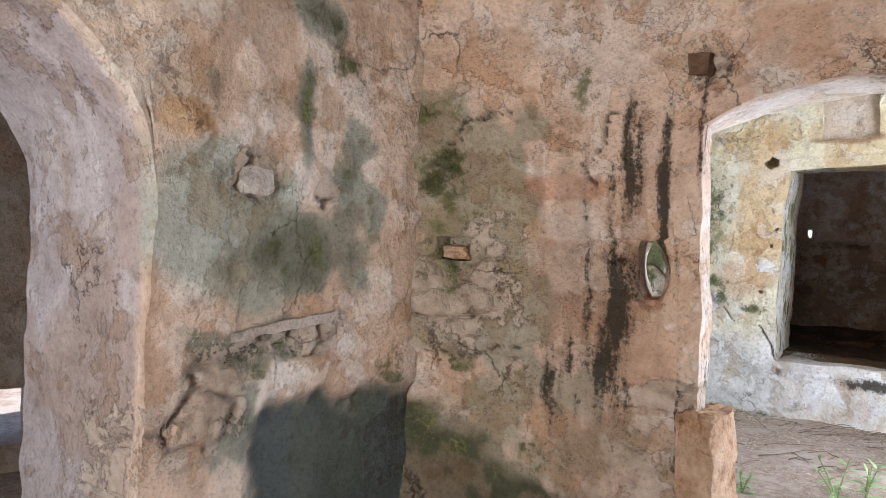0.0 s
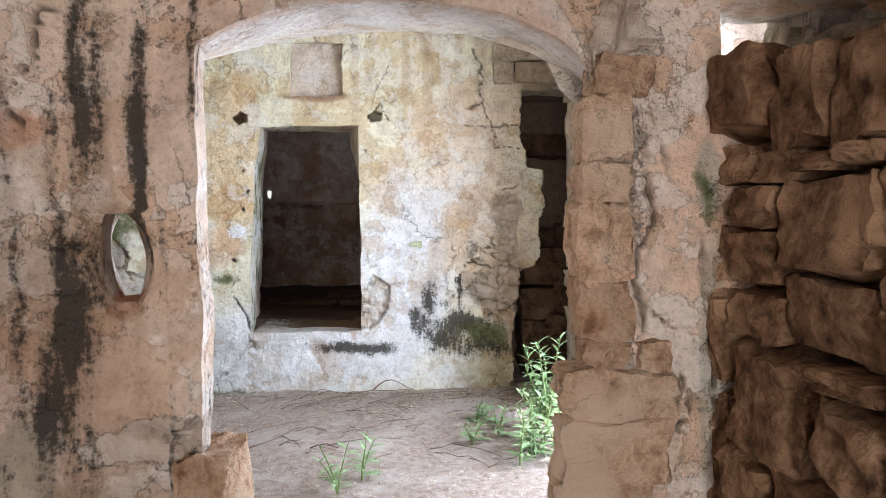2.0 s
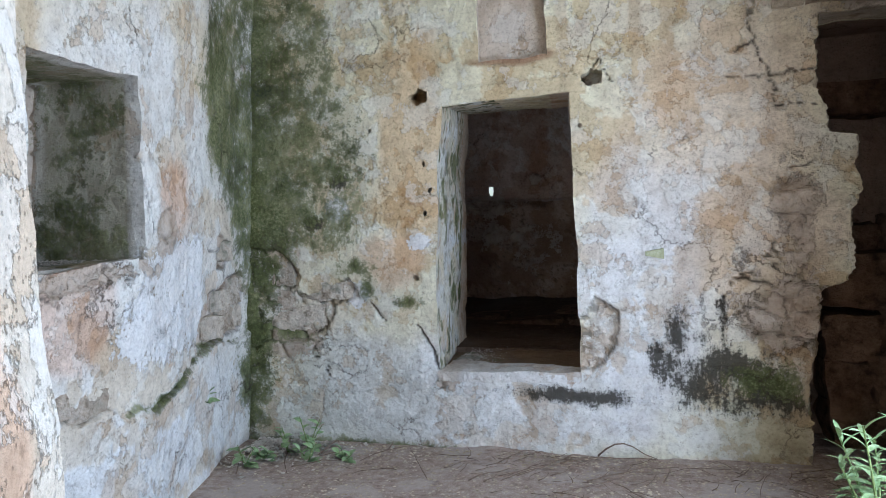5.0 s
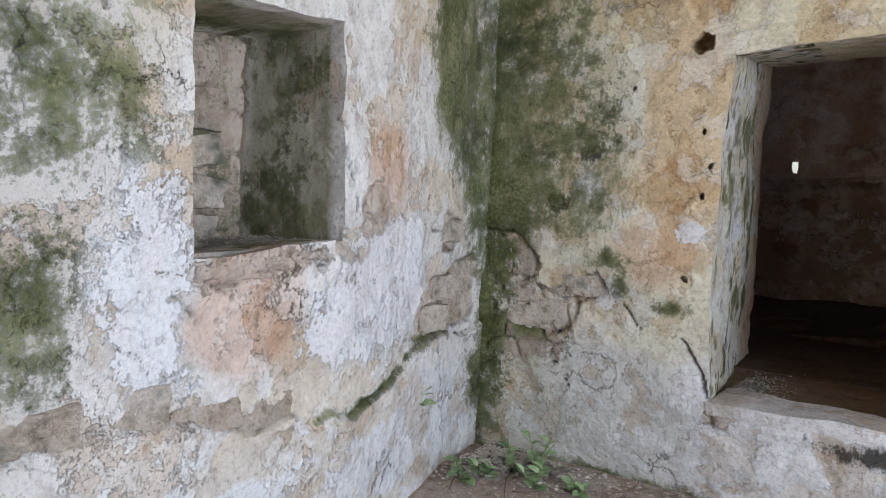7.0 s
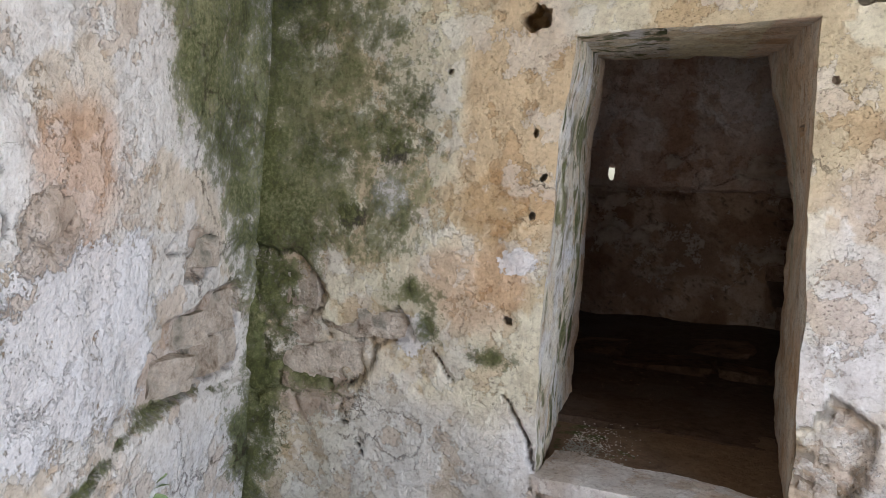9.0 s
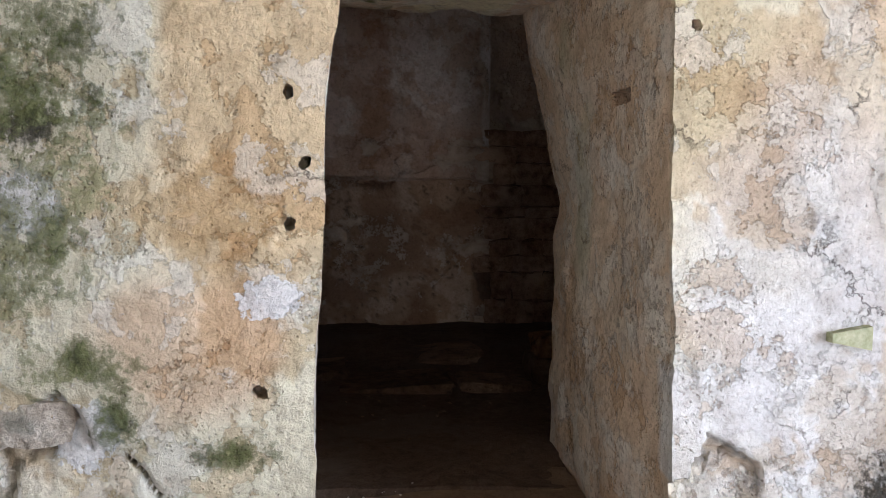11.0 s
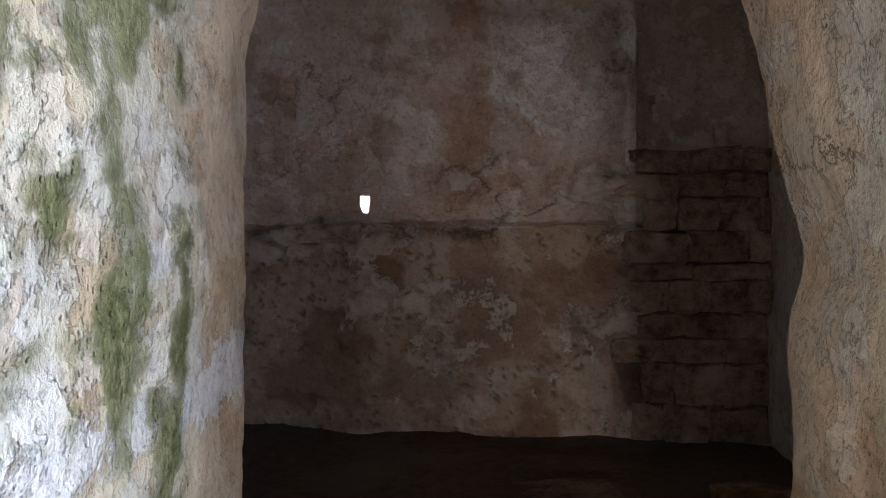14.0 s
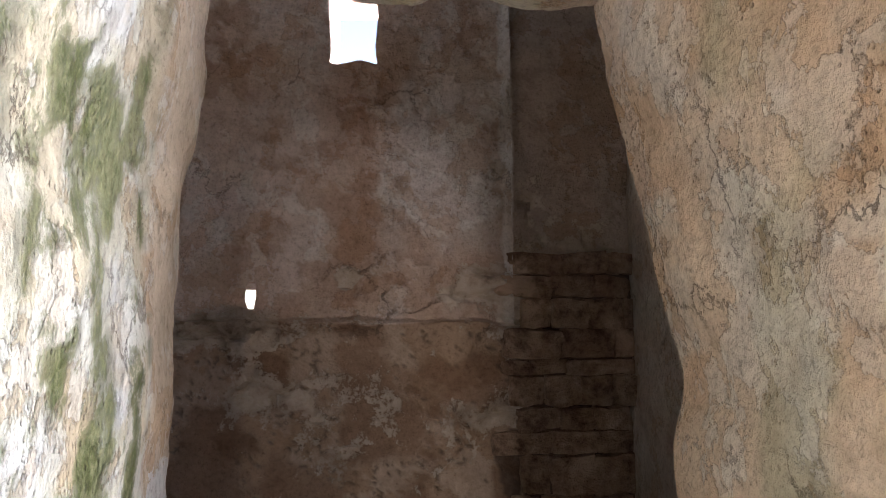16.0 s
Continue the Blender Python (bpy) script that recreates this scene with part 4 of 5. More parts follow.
def build_wall_room_a():
    us = steps(-1.8, 4.0, 0.018, 0.0, 2.2)
    vs = steps(-0.12, 3.6, 0.018, 1.7)
    ws = steps(0.0, 1.0, 0.06)
    u, v, w, quads = block_wall(us, vs, ws, [(0.2, 2.2, -1, 1.7)])
    rise = 0.75 * np.sqrt(np.clip(1 - ((u - 1.2) / 1.0) ** 2, 0, 1))
    near = np.where(v < 1.7, ramp(v, 0.9, 1.7), 1 - ramp(v, 1.7, 3.5))
    p = np.stack([-0.48 - w, u, v + np.where((u > 0.2) & (u < 2.2), rise, 0) * near], 1)
    plain = np.stack([u, w, v], 1)
    p[:, 0] += 0.07 * ramp(u, 3.25, 3.65) * (w < 0.05)
    p = rough_up(p, 0.6, 0.04, 215, 3)
    p = rough_up(p, 0.16, 0.016, 219, 4)
    n1, n2 = fbm(plain, 0.45, 261, 5), fbm(plain, 0.2, 265, 4)
    n3 = fbm(plain, 0.13, 275, 4)
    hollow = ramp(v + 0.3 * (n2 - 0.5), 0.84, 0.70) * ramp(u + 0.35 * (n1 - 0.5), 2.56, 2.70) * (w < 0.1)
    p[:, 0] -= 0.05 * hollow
    moss = top_of([spot(u, v, 2.92, 2.1, 0.05, 0.4) - 0.05, spot(u, v, 2.8, 1.45, 0.3, 0.2) - 0.08, spot(u, v, 3.2, 1.75, 0.2, 0.4) - 0.12, spot(u, v, 2.72, 1.0, 0.2, 0.12),
                   spot(u, v, 3.1, 2.3, 0.2, 0.12) - 0.05, spot(u, v, 2.98, 2.5, 0.15, 0.1), spot(u, v, 3.5, 0.8, 0.12, 0.15)]) - 0.28 + 0.6 * (n1 - 0.5) + 1.1 * (n3 - 0.5)
    damp = top_of([spot(u, v, 2.92, 2.05, 0.05, 0.36), spot(u, v, 2.85, 1.45, 0.3, 0.17), spot(u, v, 3.2, 1.75, 0.2, 0.4) - 0.04, spot(u, v, 2.68, 1.04, 0.26, 0.10), spot(u, v, 2.98, 2.5, 0.16, 0.14), spot(u, v, 2.62, 0.75, 0.1, 0.2)]) + 0.9 * (n1 - 0.5) + 0.7 * (n3 - 0.5)
    moss = np.where(w > 0.1, 0.1, moss) - hollow
    stone = top_of([spot(u, v, 2.43, 0.86, 0.16, 0.16), spot(u, v, 2.66, 1.74, 0.12, 0.1), spot(u, v, 2.95, 1.07, 0.3, 0.07), spot(u, v, 3.05, 1.7, 0.06, 0.08)]) + 0.8 * (n2 - 0.5) - hollow
    stone = np.where(w > 0.1, spot(w, v, 0.1, 0.6, 0.5, 0.35) - 0.1 + 0.9 * (n2 - 0.5), stone)
    tint = mixed(p, (0.76, 0.64, 0.53), (0.7 * ramp(n1, 0.47, 0.6), (0.64, 0.48, 0.37)),
                 (0.8 * ramp(top_of([spot(u, v, 2.45, 1.6, 0.26, 0.34), spot(u, v, 2.7, 1.5, 0.28, 0.36)]) + 0.6 * (n1 - 0.5), 0.42, 0.60), (0.40, 0.47, 0.42)),
                 (0.8 * ramp(spot(u, v, 2.36, 1.93, 0.12, 0.09) + 0.5 * (n2 - 0.5), 0.45, 0.6), (0.66, 0.46, 0.27)),
                 (0.7 * ramp(spot(u, v, 2.46, 2.08, 0.04, 0.07) + 0.3 * (n2 - 0.5), 0.4, 0.7), (0.28, 0.26, 0.22)),
                 (0.85 * ramp(damp, 0.37, 0.53), (0.28, 0.31, 0.26)), (0.7 * ramp(damp, 0.6, 0.72), (0.17, 0.18, 0.14)),
                 # Hollow: teal paint and the shade of a deeper recess, both in the tint.
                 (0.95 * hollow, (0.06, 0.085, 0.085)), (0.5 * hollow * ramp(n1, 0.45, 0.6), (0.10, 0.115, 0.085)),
                 (0.9 * (w > 0.1), (0.44, 0.40, 0.41)), (0.6 * (w > 0.1) * ramp(n2, 0.5, 0.56), (0.60, 0.56, 0.57)), (0.5 * (w > 0.1) * ramp(n1, 0.52, 0.6), (0.40, 0.29, 0.22)))
    middle, which = cells(u + w + 0.15 * (n1 - 0.5), v + 0.1 * (n2 - 0.5), 0.26, 0.17, 37)
    bare = (ramp(stone, 0.42, 0.62))[:, None] * np.stack([-1.0 * (w < 0.1), 1.0 * (w >= 0.1), 0 * w], 1)
    p += bare * (0.04 - 0.045 * ramp(middle, 0.05, 0.45))[:, None]
    lost = ramp(fbm(plain, 0.3, 277, 6, 0.58), 0.54, 0.555) * (w < 0.01)
    p[:, 0] -= 0.008 * lost
    tint = tint * (1 - 0.3 * lost[:, None] * np.array([0.6, 0.8, 1.0]))
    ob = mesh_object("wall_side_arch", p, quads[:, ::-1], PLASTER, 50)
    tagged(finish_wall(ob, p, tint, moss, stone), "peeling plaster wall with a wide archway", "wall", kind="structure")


def build_wall_dark():
    us = steps(-2.6, 2.1, 0.02, 1.1, 0.08, 0.34, -0.39, -0.33)
    vs = steps(0.2, 4.3, 0.018, 1.72, 1.735, 1.70, 3.2, 3.7, 1.78, 1.79, 1.805, 1.83, 1.88, 1.905, 1.92, 1.93)
    ws = steps(0.0, 0.6, 0.05)
    u, v, w, quads = block_wall(us, vs, ws, [(0.08, 0.34, 3.2, 3.7), (-0.39, -0.33, 1.78, 1.93)], [(1.1, 3, 1.72, 9, -1, 0.05)])
    low = ramp(v + 0.04 * (fbm(np.stack([u, 0 * u, 0 * v], 1), 0.25, 311, 3) - 0.5), 1.735, 1.715)
    f = w / 0.6 * ramp(np.abs(v - 1.855), 0.6, 0.2)
    flat = np.full_like(u, 0.0)
    pinch = np.where(np.abs(v - 1.855) < 0.078, np.sqrt(np.clip(1 - ((v - 1.855) / 0.082) ** 2, 0.06, 1)), 1.0)
    slant = bend(u, [-1.2, -0.39, -0.33, 0.05], [flat - 1.2, -0.36 - 0.03 * pinch - 0.26 * f, -0.352 + 0.022 * pinch - 0.03 * f, flat + 0.05]) - u
    p = np.stack([u + slant, YD + w + 0.055 * low * (1 - np.clip(w / 0.3, 0, 1)), v], 1)
    plain = np.stack([u, w, v], 1)
    p = rough_up(p, 0.6, 0.03, 315, 3)
    p = p + (rough_up(p, 0.15, 0.02, 319, 4) - p) * np.where(v < 1.72, 1.3, 0.8)[:, None]
    n1, n2 = fbm(plain, 0.5, 361, 5), fbm(plain, 0.2, 365, 4)
    stone = top_of([spot(u, v, 1.5, 1.2, 0.5, 0.9), spot(u, v, -0.5, 1.65, 0.6, 0.1), spot(u, v, 0.95, 1.95, 0.2, 0.12), spot(u, v, -0.2, 1.3, 0.4, 0.2) - 0.1, spot(u, v, 0.2, 1.2, 1.3, 0.5) - 0.4, spot(u, v, 0.2, 1.97, 0.06, 0.05), spot(u, v, 1.03, 2.57, 0.06, 0.05)]) + 1.1 * (n2 - 0.5)
    tint = mixed(p, (0.70, 0.585, 0.525), (0.8 * ramp(n1, 0.42, 0.62), (0.60, 0.465, 0.39)), (0.6 * ramp(spot(u, v, 0.75, 2.7, 0.4, 0.8) + 0.6 * (n2 - 0.5), 0.4, 0.7), (0.74, 0.70, 0.70)),
                 (0.7 * ramp(spot(u, v, 0.2, 2.6, 0.15, 0.7) + 0.5 * (n2 - 0.5), 0.4, 0.7), (0.58, 0.42, 0.34)),
                 # Jutting edge: the window light it catches is painted as a whitish strip.
                 (0.9 * ((u < 1.11) & (u > 1.045 + 0.05 * (n2 - 0.5)) & (v > 1.72)), (0.88, 0.87, 0.88)),
                 (0.7 * ((u > 1.1) & (v > 1.9)), (0.42, 0.34, 0.28)),
                 (0.6 * (v < 1.7), (0.51, 0.45, 0.38)))
    rubble = (u > 1.14 + 0.5 * (n2 - 0.5)) & (v < 2.08) & (w < 0.1)
    stone = np.where(rubble, 0.0, stone)
    blotch = fbm(plain, 0.28, 371, 5)
    tint = tint + ((v < 1.72) * 0.9)[:, None] * (np.array([0.285, 0.175, 0.112]) + ramp(blotch, 0.42, 0.56)[:, None] * np.array([0.19, 0.18, 0.155]) - tint)
    tint[rubble] = (0.17, 0.115, 0.085)
    stucco = ramp(u, 0.2, 0.5) * ramp(u, 1.1, 1.05) * ramp(v, 1.75, 2.0) * (w < 0.04)
    p = p + (rough_up(p, 0.08, 0.022, 381, 4) - p) * (0.35 + 0.65 * stucco)[:, None] * (w < 0.04)[:, None]
    lost = ramp(fbm(plain, 0.22, 387, 6, 0.58), 0.53, 0.545) * (w < 0.01)
    p[:, 1] += 0.012 * lost
    tint = tint * (1 - 0.3 * lost[:, None] * np.array([0.6, 0.8, 1.0]))
    middle, which = cells(u + 0.15 * (n1 - 0.5), v + 0.1 * (n2 - 0.5), 0.26, 0.15, 47)
    p[:, 1] += ramp(stone, 0.42, 0.62) * (w < 0.1) * (0.04 - 0.045 * ramp(middle, 0.05, 0.45))
    loose = fbm(plain, 0.09, 391, 4)
    gouge = ramp(np.abs(loose - 0.5), 0.022, 0.006) * ramp(blotch, 0.44, 0.52) * ramp(v, 1.75, 1.70) * (w < 0.01)
    p[:, 1] += 0.02 * gouge - 0.018 * ((u < 1.11) & (u > 1.06) & (v > 1.74) & (w < 0.01))
    tint = tint * (1 - 0.55 * gouge[:, None])
    ob = mesh_object("wall_back_room", p, quads, PLASTER, 50)
    tagged(finish_wall(ob, p, tint, None, stone), "dim flaking plaster wall over rubble with a small opening", "wall", kind="structure")


def plain_wall(name, label, u, v, place, mat=None, seed=0, size=0.06, openings=()):
    """A plain closing wall: a slab of rough plaster. place(u, v, w) gives rows of points; w runs 0 to 0.3."""
    us = steps(*u, size, *[x for o in openings for x in o[:2]])
    vs, ws = steps(*v, size, *[x for o in openings for x in o[2:]]), steps(0.0, 0.3, 0.3)
    a, b, c, quads = block_wall(us, vs, ws, openings)
    p = rough_up(place(a, b, c), 0.5, 0.03, seed, 4)
    ob = mesh_object(name, p, quads, mat or PLASTER, 50)
    n1 = fbm(p, 0.5, seed + 3, 4)
    tint = mixed(p, (0.59, 0.52, 0.44), (0.8 * ramp(n1, 0.45, 0.62), (0.50, 0.40, 0.33)))
    finish_wall(ob, p, tint, 0.9 * (n1 - 0.5) + 0.12, None)
    return tagged(ob, label, "wall", kind="structure")


build_wall_doorway()
build_wall_window()
build_wall_arch()
build_wall_room_a()
build_wall_dark()
S = np.stack
plain_wall("wall_dark_side", "dim rough plaster side wall of the back room", (9.3, 12.3), (0.2, 4.3), lambda a, b, c: S([1.78 + c, a, b], 1), seed=401)
plain_wall("wall_dark_far_side", "dim rough plaster side wall of the back room", (9.3, 12.3), (0.2, 4.3), lambda a, b, c: S([-2.3 - c, a, b], 1), seed=411)
plain_wall("wall_rubble_core", "dark mortar core behind a dry-stone rubble wall", (-1.6, 4.2), (-0.1, 3.5), lambda a, b, c: S([2.66 + c, a, b], 1), DARK_GAP, seed=421, openings=[(3.45, 4.2, 1.99, 2.24)])
plain_wall("wall_beyond_arch", "mossy limewashed wall beyond the side archway", (-1.5, 3.8), (-0.1, 3.5), lambda a, b, c: S([-3.0 - c, a, b], 1), seed=431, openings=[(2.6, 2.92, 0.18, 0.55)])
plain_wall("wall_beyond_end", "rough plaster wall of the side space", (-3.3, -1.4), (-0.1, 3.5), lambda a, b, c: S([a, 3.7 + c, b], 1), seed=441)
plain_wall("wall_entrance", "rough plaster wall beside the entrance", (-3.3, 0.4), (-0.1, 3.5), lambda a, b, c: S([a, -1.6 - c, b], 1), seed=451)
plain_wall("wall_entrance_b", "rough plaster wall beside the entrance", (2.2, 3.0), (-0.1, 3.5), lambda a, b, c: S([a, -1.6 - c, b], 1), seed=452)
plain_wall("wall_entrance_top", "rough plaster wall above the entrance", (0.4, 2.2), (2.4, 3.5), lambda a, b, c: S([a, -1.6 - c, b], 1), seed=453)
plain_wall("wall_doorway_side", "pale stone wall beside the sunlit doorway", (7.1, 8.4), (-0.1, 3.9), lambda a, b, c: S([2.83 + 0.13 * (a - 7.1) + c * 2, a, b], 1), seed=461)
# Added wall: fills the rubble gap's view with sunlit white instead of sky.
plain_wall("wall_outside_fill", "pale stone wall added outside to whiten the gap's view", (3.44, 7.5), (-0.1, 3.9), lambda a, b, c: S([a, 7.06 + c, b], 1), seed=464)
plain_wall("wall_doorway_top", "rough plaster wall above the sunlit doorway", (4.4, 7.0), (2.85, 3.9), lambda a, b, c: S([2.9 + c * 2, a, b], 1), seed=462)
plain_wall("wall_doorway_near", "rough plaster wall beside the sunlit doorway", (4.2, 4.55), (-0.1, 3.9), lambda a, b, c: S([2.9 + c * 2, a, b], 1), seed=463)


def ceiling(name, label, x, y, z, seed):
    us, vs, ws = steps(*x, 0.08), steps(*y, 0.08), steps(0.0, 0.3, 0.3)
    a, b, c, quads = block_wall(us, vs, ws)
    p = rough_up(np.stack([a, b, z + c], 1), 0.5, 0.04, seed, 4)
    ob = mesh_object(name, p, quads[:, ::-1], PLASTER, 50)
    n1 = fbm(p, 0.5, seed + 3, 4)
    finish_wall(ob, p, mixed(p, (0.63, 0.57, 0.47), (0.8 * ramp(n1, 0.45, 0.62), (0.53, 0.44, 0.35))), 0.5 * (n1 - 0.5), None)
    tagged(ob, label, "ceiling", kind="structure")


ceiling("ceiling_front_room", "rough plastered ceiling of the front room", (-3.3, 3.0), (-1.9, 4.2), 3.3, 501)
ceiling("ceiling_middle_room", "rough plastered ceiling of the middle room", (-1.9, 3.5), (4.2, 8.6), 3.8, 511)
ceiling("ceiling_back_room", "rough plastered ceiling of the back room", (-2.6, 2.1), (8.6, 12.6), 4.2, 521)


def build_ground():
    """One sheet: fine near the house and wider and wider towards the horizon."""
    far = [600, 250, 100, 45, 22, 12, 8]
    xs = np.array([-d for d in far] + steps(-3.2, 4.2, 0.035).tolist() + [d for d in far[::-1]])
    ys = np.array([-d for d in far] + steps(-2.0, 8.9, 0.035).tolist() + [d + 6 for d in far[::-1]])
    X, Y = np.meshgrid(xs, ys, indexing="ij")
    p = np.stack([X.ravel(), Y.ravel(), np.zeros(X.size)], 1)
    near = (np.abs(p[:, 0]) < 6) & (np.abs(p[:, 1] - 4) < 8)
    p[:, 2] += np.where(near, 0.05 * (fbm(p, 0.6, 601, 5) - 0.5) + 0.02 * (fbm(p, 0.09, 605, 3) - 0.5), 0)
    i = np.arange(X.size).reshape(X.shape)
    quads = np.stack([i[:-1, :-1], i[1:, :-1], i[1:, 1:], i[:-1, 1:]], -1).reshape(-1, 4)
    tagged(mesh_object("ground", p, quads, EARTH, 80), "dry reddish earth floor littered with fine grit", "ground", kind="structure")
    us, vs, ws = steps(-2.5, 2.0, 0.045), steps(9.0, 12.2, 0.045), steps(0.0, 0.4, 0.4)
    a, b, c, quads = block_wall(us, vs, ws)
    q = np.stack([a, b, 0.52 - c + 0.06 * ramp(b, 10.5, 12.0)], 1)
    q[:, 2] += 0.09 * (fbm(q, 0.5, 611, 5) - 0.5)
    tagged(mesh_object("floor_back_room", q, quads[:, ::-1], DARK_EARTH, 80), "trodden earth floor of the back room, dimmed in colour", "floor", kind="structure")


build_ground()

# ---------------------------------------------------------------- pieces of stone
def stone_mesh(seed, cuts=2, rough=0.05, square=0.8):
    """A rough-hewn unit block with worn corners."""
    bm = bmesh.new()
    bmesh.ops.create_cube(bm, size=1.0)
    bmesh.ops.subdivide_edges(bm, edges=bm.edges[:], cuts=cuts, use_grid_fill=True)
    rnd = random.Random(seed)
    lean = [rnd.uniform(-0.09, 0.09) for _ in range(4)]
    for v in bm.verts:
        c = v.co
        ball = c.normalized() * 0.62
        v.co = c * square + ball * (1 - square) if max(abs(c.x), abs(c.y), abs(c.z)) > 0.49 else c
        w = noise.noise_vector(v.co * 2.3 + Vector((seed * 3.7, 0, 0)))
        v.co += w * rough * 1.3 + noise.noise_vector(v.co * 6.1 + Vector((0, seed * 1.3, 0))) * rough * 0.6 + noise.noise_vector(v.co * 15 + Vector((0, 0, seed))) * rough * 0.25
        v.co.z += lean[0] * v.co.x + lean[1] * v.co.y * 0.5
        v.co.x += lean[2] * v.co.z
    me = bpy.data.meshes.new("stone")
    bm.to_mesh(me)
    bm.free()
    me.shade_smooth()
    me.set_sharp_from_angle(angle=radians(42))
    return me


def stone_set(mat, first, cuts, rough, square, count=7):
    out = [stone_mesh(first + n, cuts, rough, square) for n in range(count)]
    for me in out:
        me.materials.append(mat)
    return out


def lay_stone(meshes, rnd, parent, lo, hi, turn=4.0, name="stone"):
    """One stone that fills the box from lo to hi, as a part of the wall that it belongs to."""
    ob = new(name, rnd.choice(meshes))
    size = [b - a for a, b in zip(lo, hi)]
    at = [(a + b) / 2 for a, b in zip(lo, hi)]
    flip = rnd.choice((0, 180))
    ob.matrix_basis = pose(*at, rnd.uniform(-turn, turn) + flip, rnd.uniform(-turn, turn), rnd.uniform(-turn, turn)) @ Matrix.Diagonal((size[0] * 1.06, size[1] * 1.04, size[2] * 1.04, 1))
    ob.parent = parent
    return ob


BROWN = stone_set(BROWN_STONE, 100, 8, 0.085, 0.80, 14)
GREY = stone_set(GREY_STONE, 200, 12, 0.085, 0.80, 12)
PALE = stone_set(PALE_STONE, 300, 5, 0.05, 0.84, 9)
DARK = stone_set(DARK_STONE, 500, 5, 0.07, 0.78, 9)
RUST = stone_set(RUST_STONE, 600, 6, 0.07, 0.80, 9)
FLAT = stone_set(WALL_STONE, 700, 7, 0.08, 0.84, 12)
BARE = stone_set(BARE_STONE, 400, 5, 0.10, 0.55, 9)
setting = {ob.name: ob for ob in scene.objects if ob.type == "MESH"}


def build_rubble_wall():
    """Dry courses of brown stones in front of the dark core, with a gap near the top by the pier."""
    rnd = random.Random(11)
    core = setting["wall_rubble_core"]
    faces = [(3.42, 3.66, 1.71, 1.95), (3.2, 3.42, 1.69, 1.93), (3.82, 4.05, 1.62, 1.75), (3.55, 3.79, 1.61, 1.71), (3.36, 3.54, 1.63, 1.69), (3.2, 3.35, 1.63, 1.69), (3.62, 3.85, 1.49, 1.61),
             (3.2, 3.61, 1.385, 1.625), (3.86, 3.98, 1.51, 1.61), (3.62, 3.92, 1.33, 1.485), (3.61, 3.92, 1.18, 1.315), (3.2, 3.60, 1.185, 1.375), (3.49, 3.88, 0.87, 1.165)]
    faces += [(3.2, 3.47, 1.11, 1.18), (3.2, 3.41, 0.9, 1.10), (3.41, 3.48, 0.88, 1.10), (3.64, 3.9, 0.66, 0.85), (3.2, 3.62, 0.66, 0.88), (3.93, 4.04, 1.02, 1.3), (3.91, 4.03, 0.66, 0.99), (3.95, 4.05, 1.32, 1.49)]
    for y0, y1, z0, z1 in faces:
        out = rnd.uniform(-0.03, 0.025)
        lay_stone(BROWN, rnd, core, (2.48 + out, y0 + 0.011, z0 + 0.008), (2.74, y1 - 0.011, z1 - 0.008), 3.0)

    def courses(z, top, start):
        while z < top - 0.05:
            height = min(rnd.choice((0.12, 0.15, 0.18, 0.22, 0.27)), top - z)
            y = start + rnd.uniform(-0.01, 0.02)
            while y > 1.1:
                length = height * rnd.uniform(0.8, 1.9)
                if not (y - length < 3.90 and y > 3.50 and 1.99 <= z < 2.24):
                    out = rnd.uniform(-0.035, 0.035)
                    lay_stone(BROWN, rnd, core, (2.48 + out, y - length + 0.010, z + 0.008), (2.74, y - 0.010, z + height - 0.010))
                y -= length
            z += height

    courses(-0.05, 0.66, 4.03)
    courses(0.66, 1.99, 3.2)
    courses(1.99, 2.26, 4.02)
    courses(2.26, 3.2, 4.02)


def build_gap_stones():
    rnd = random.Random(77)
    for lo, hi in [((2.84, 4.0, 1.97), (3.02, 4.26, 2.12)), ((2.86, 4.28, 1.97), (3.1, 4.55, 2.2)), ((2.7, 3.5, 1.95), (2.95, 3.75, 2.05))]:
        lay_stone(PALE, rnd, setting["wall_rubble_core"], lo, hi, 12.0)
    lay_stone(BROWN, rnd, setting["wall_rubble_core"], (2.44, 3.67, 1.76), (2.74, 4.02, 1.975), 9.0)
    for lo, hi in [((3.05, 3.1, 1.9), (3.4, 3.75, 2.25)), ((3.05, 3.77, 1.9), (3.4, 4.4, 2.2)), ((3.1, 3.3, 2.26), (3.4, 4.05, 2.6)), ((3.1, 4.06, 2.22), (3.4, 4.45, 2.6)),
                   ((3.05, 3.1, -0.03), (3.4, 3.75, 0.95)), ((3.05, 3.1, 0.95), (3.4, 3.75, 1.91)), ((3.05, 3.77, -0.03), (3.4, 4.4, 0.95)), ((3.05, 3.77, 0.95), (3.4, 4.4, 1.91))]:
        lay_stone(PALE, rnd, setting["wall_rubble_core"], lo, hi, 4.0)


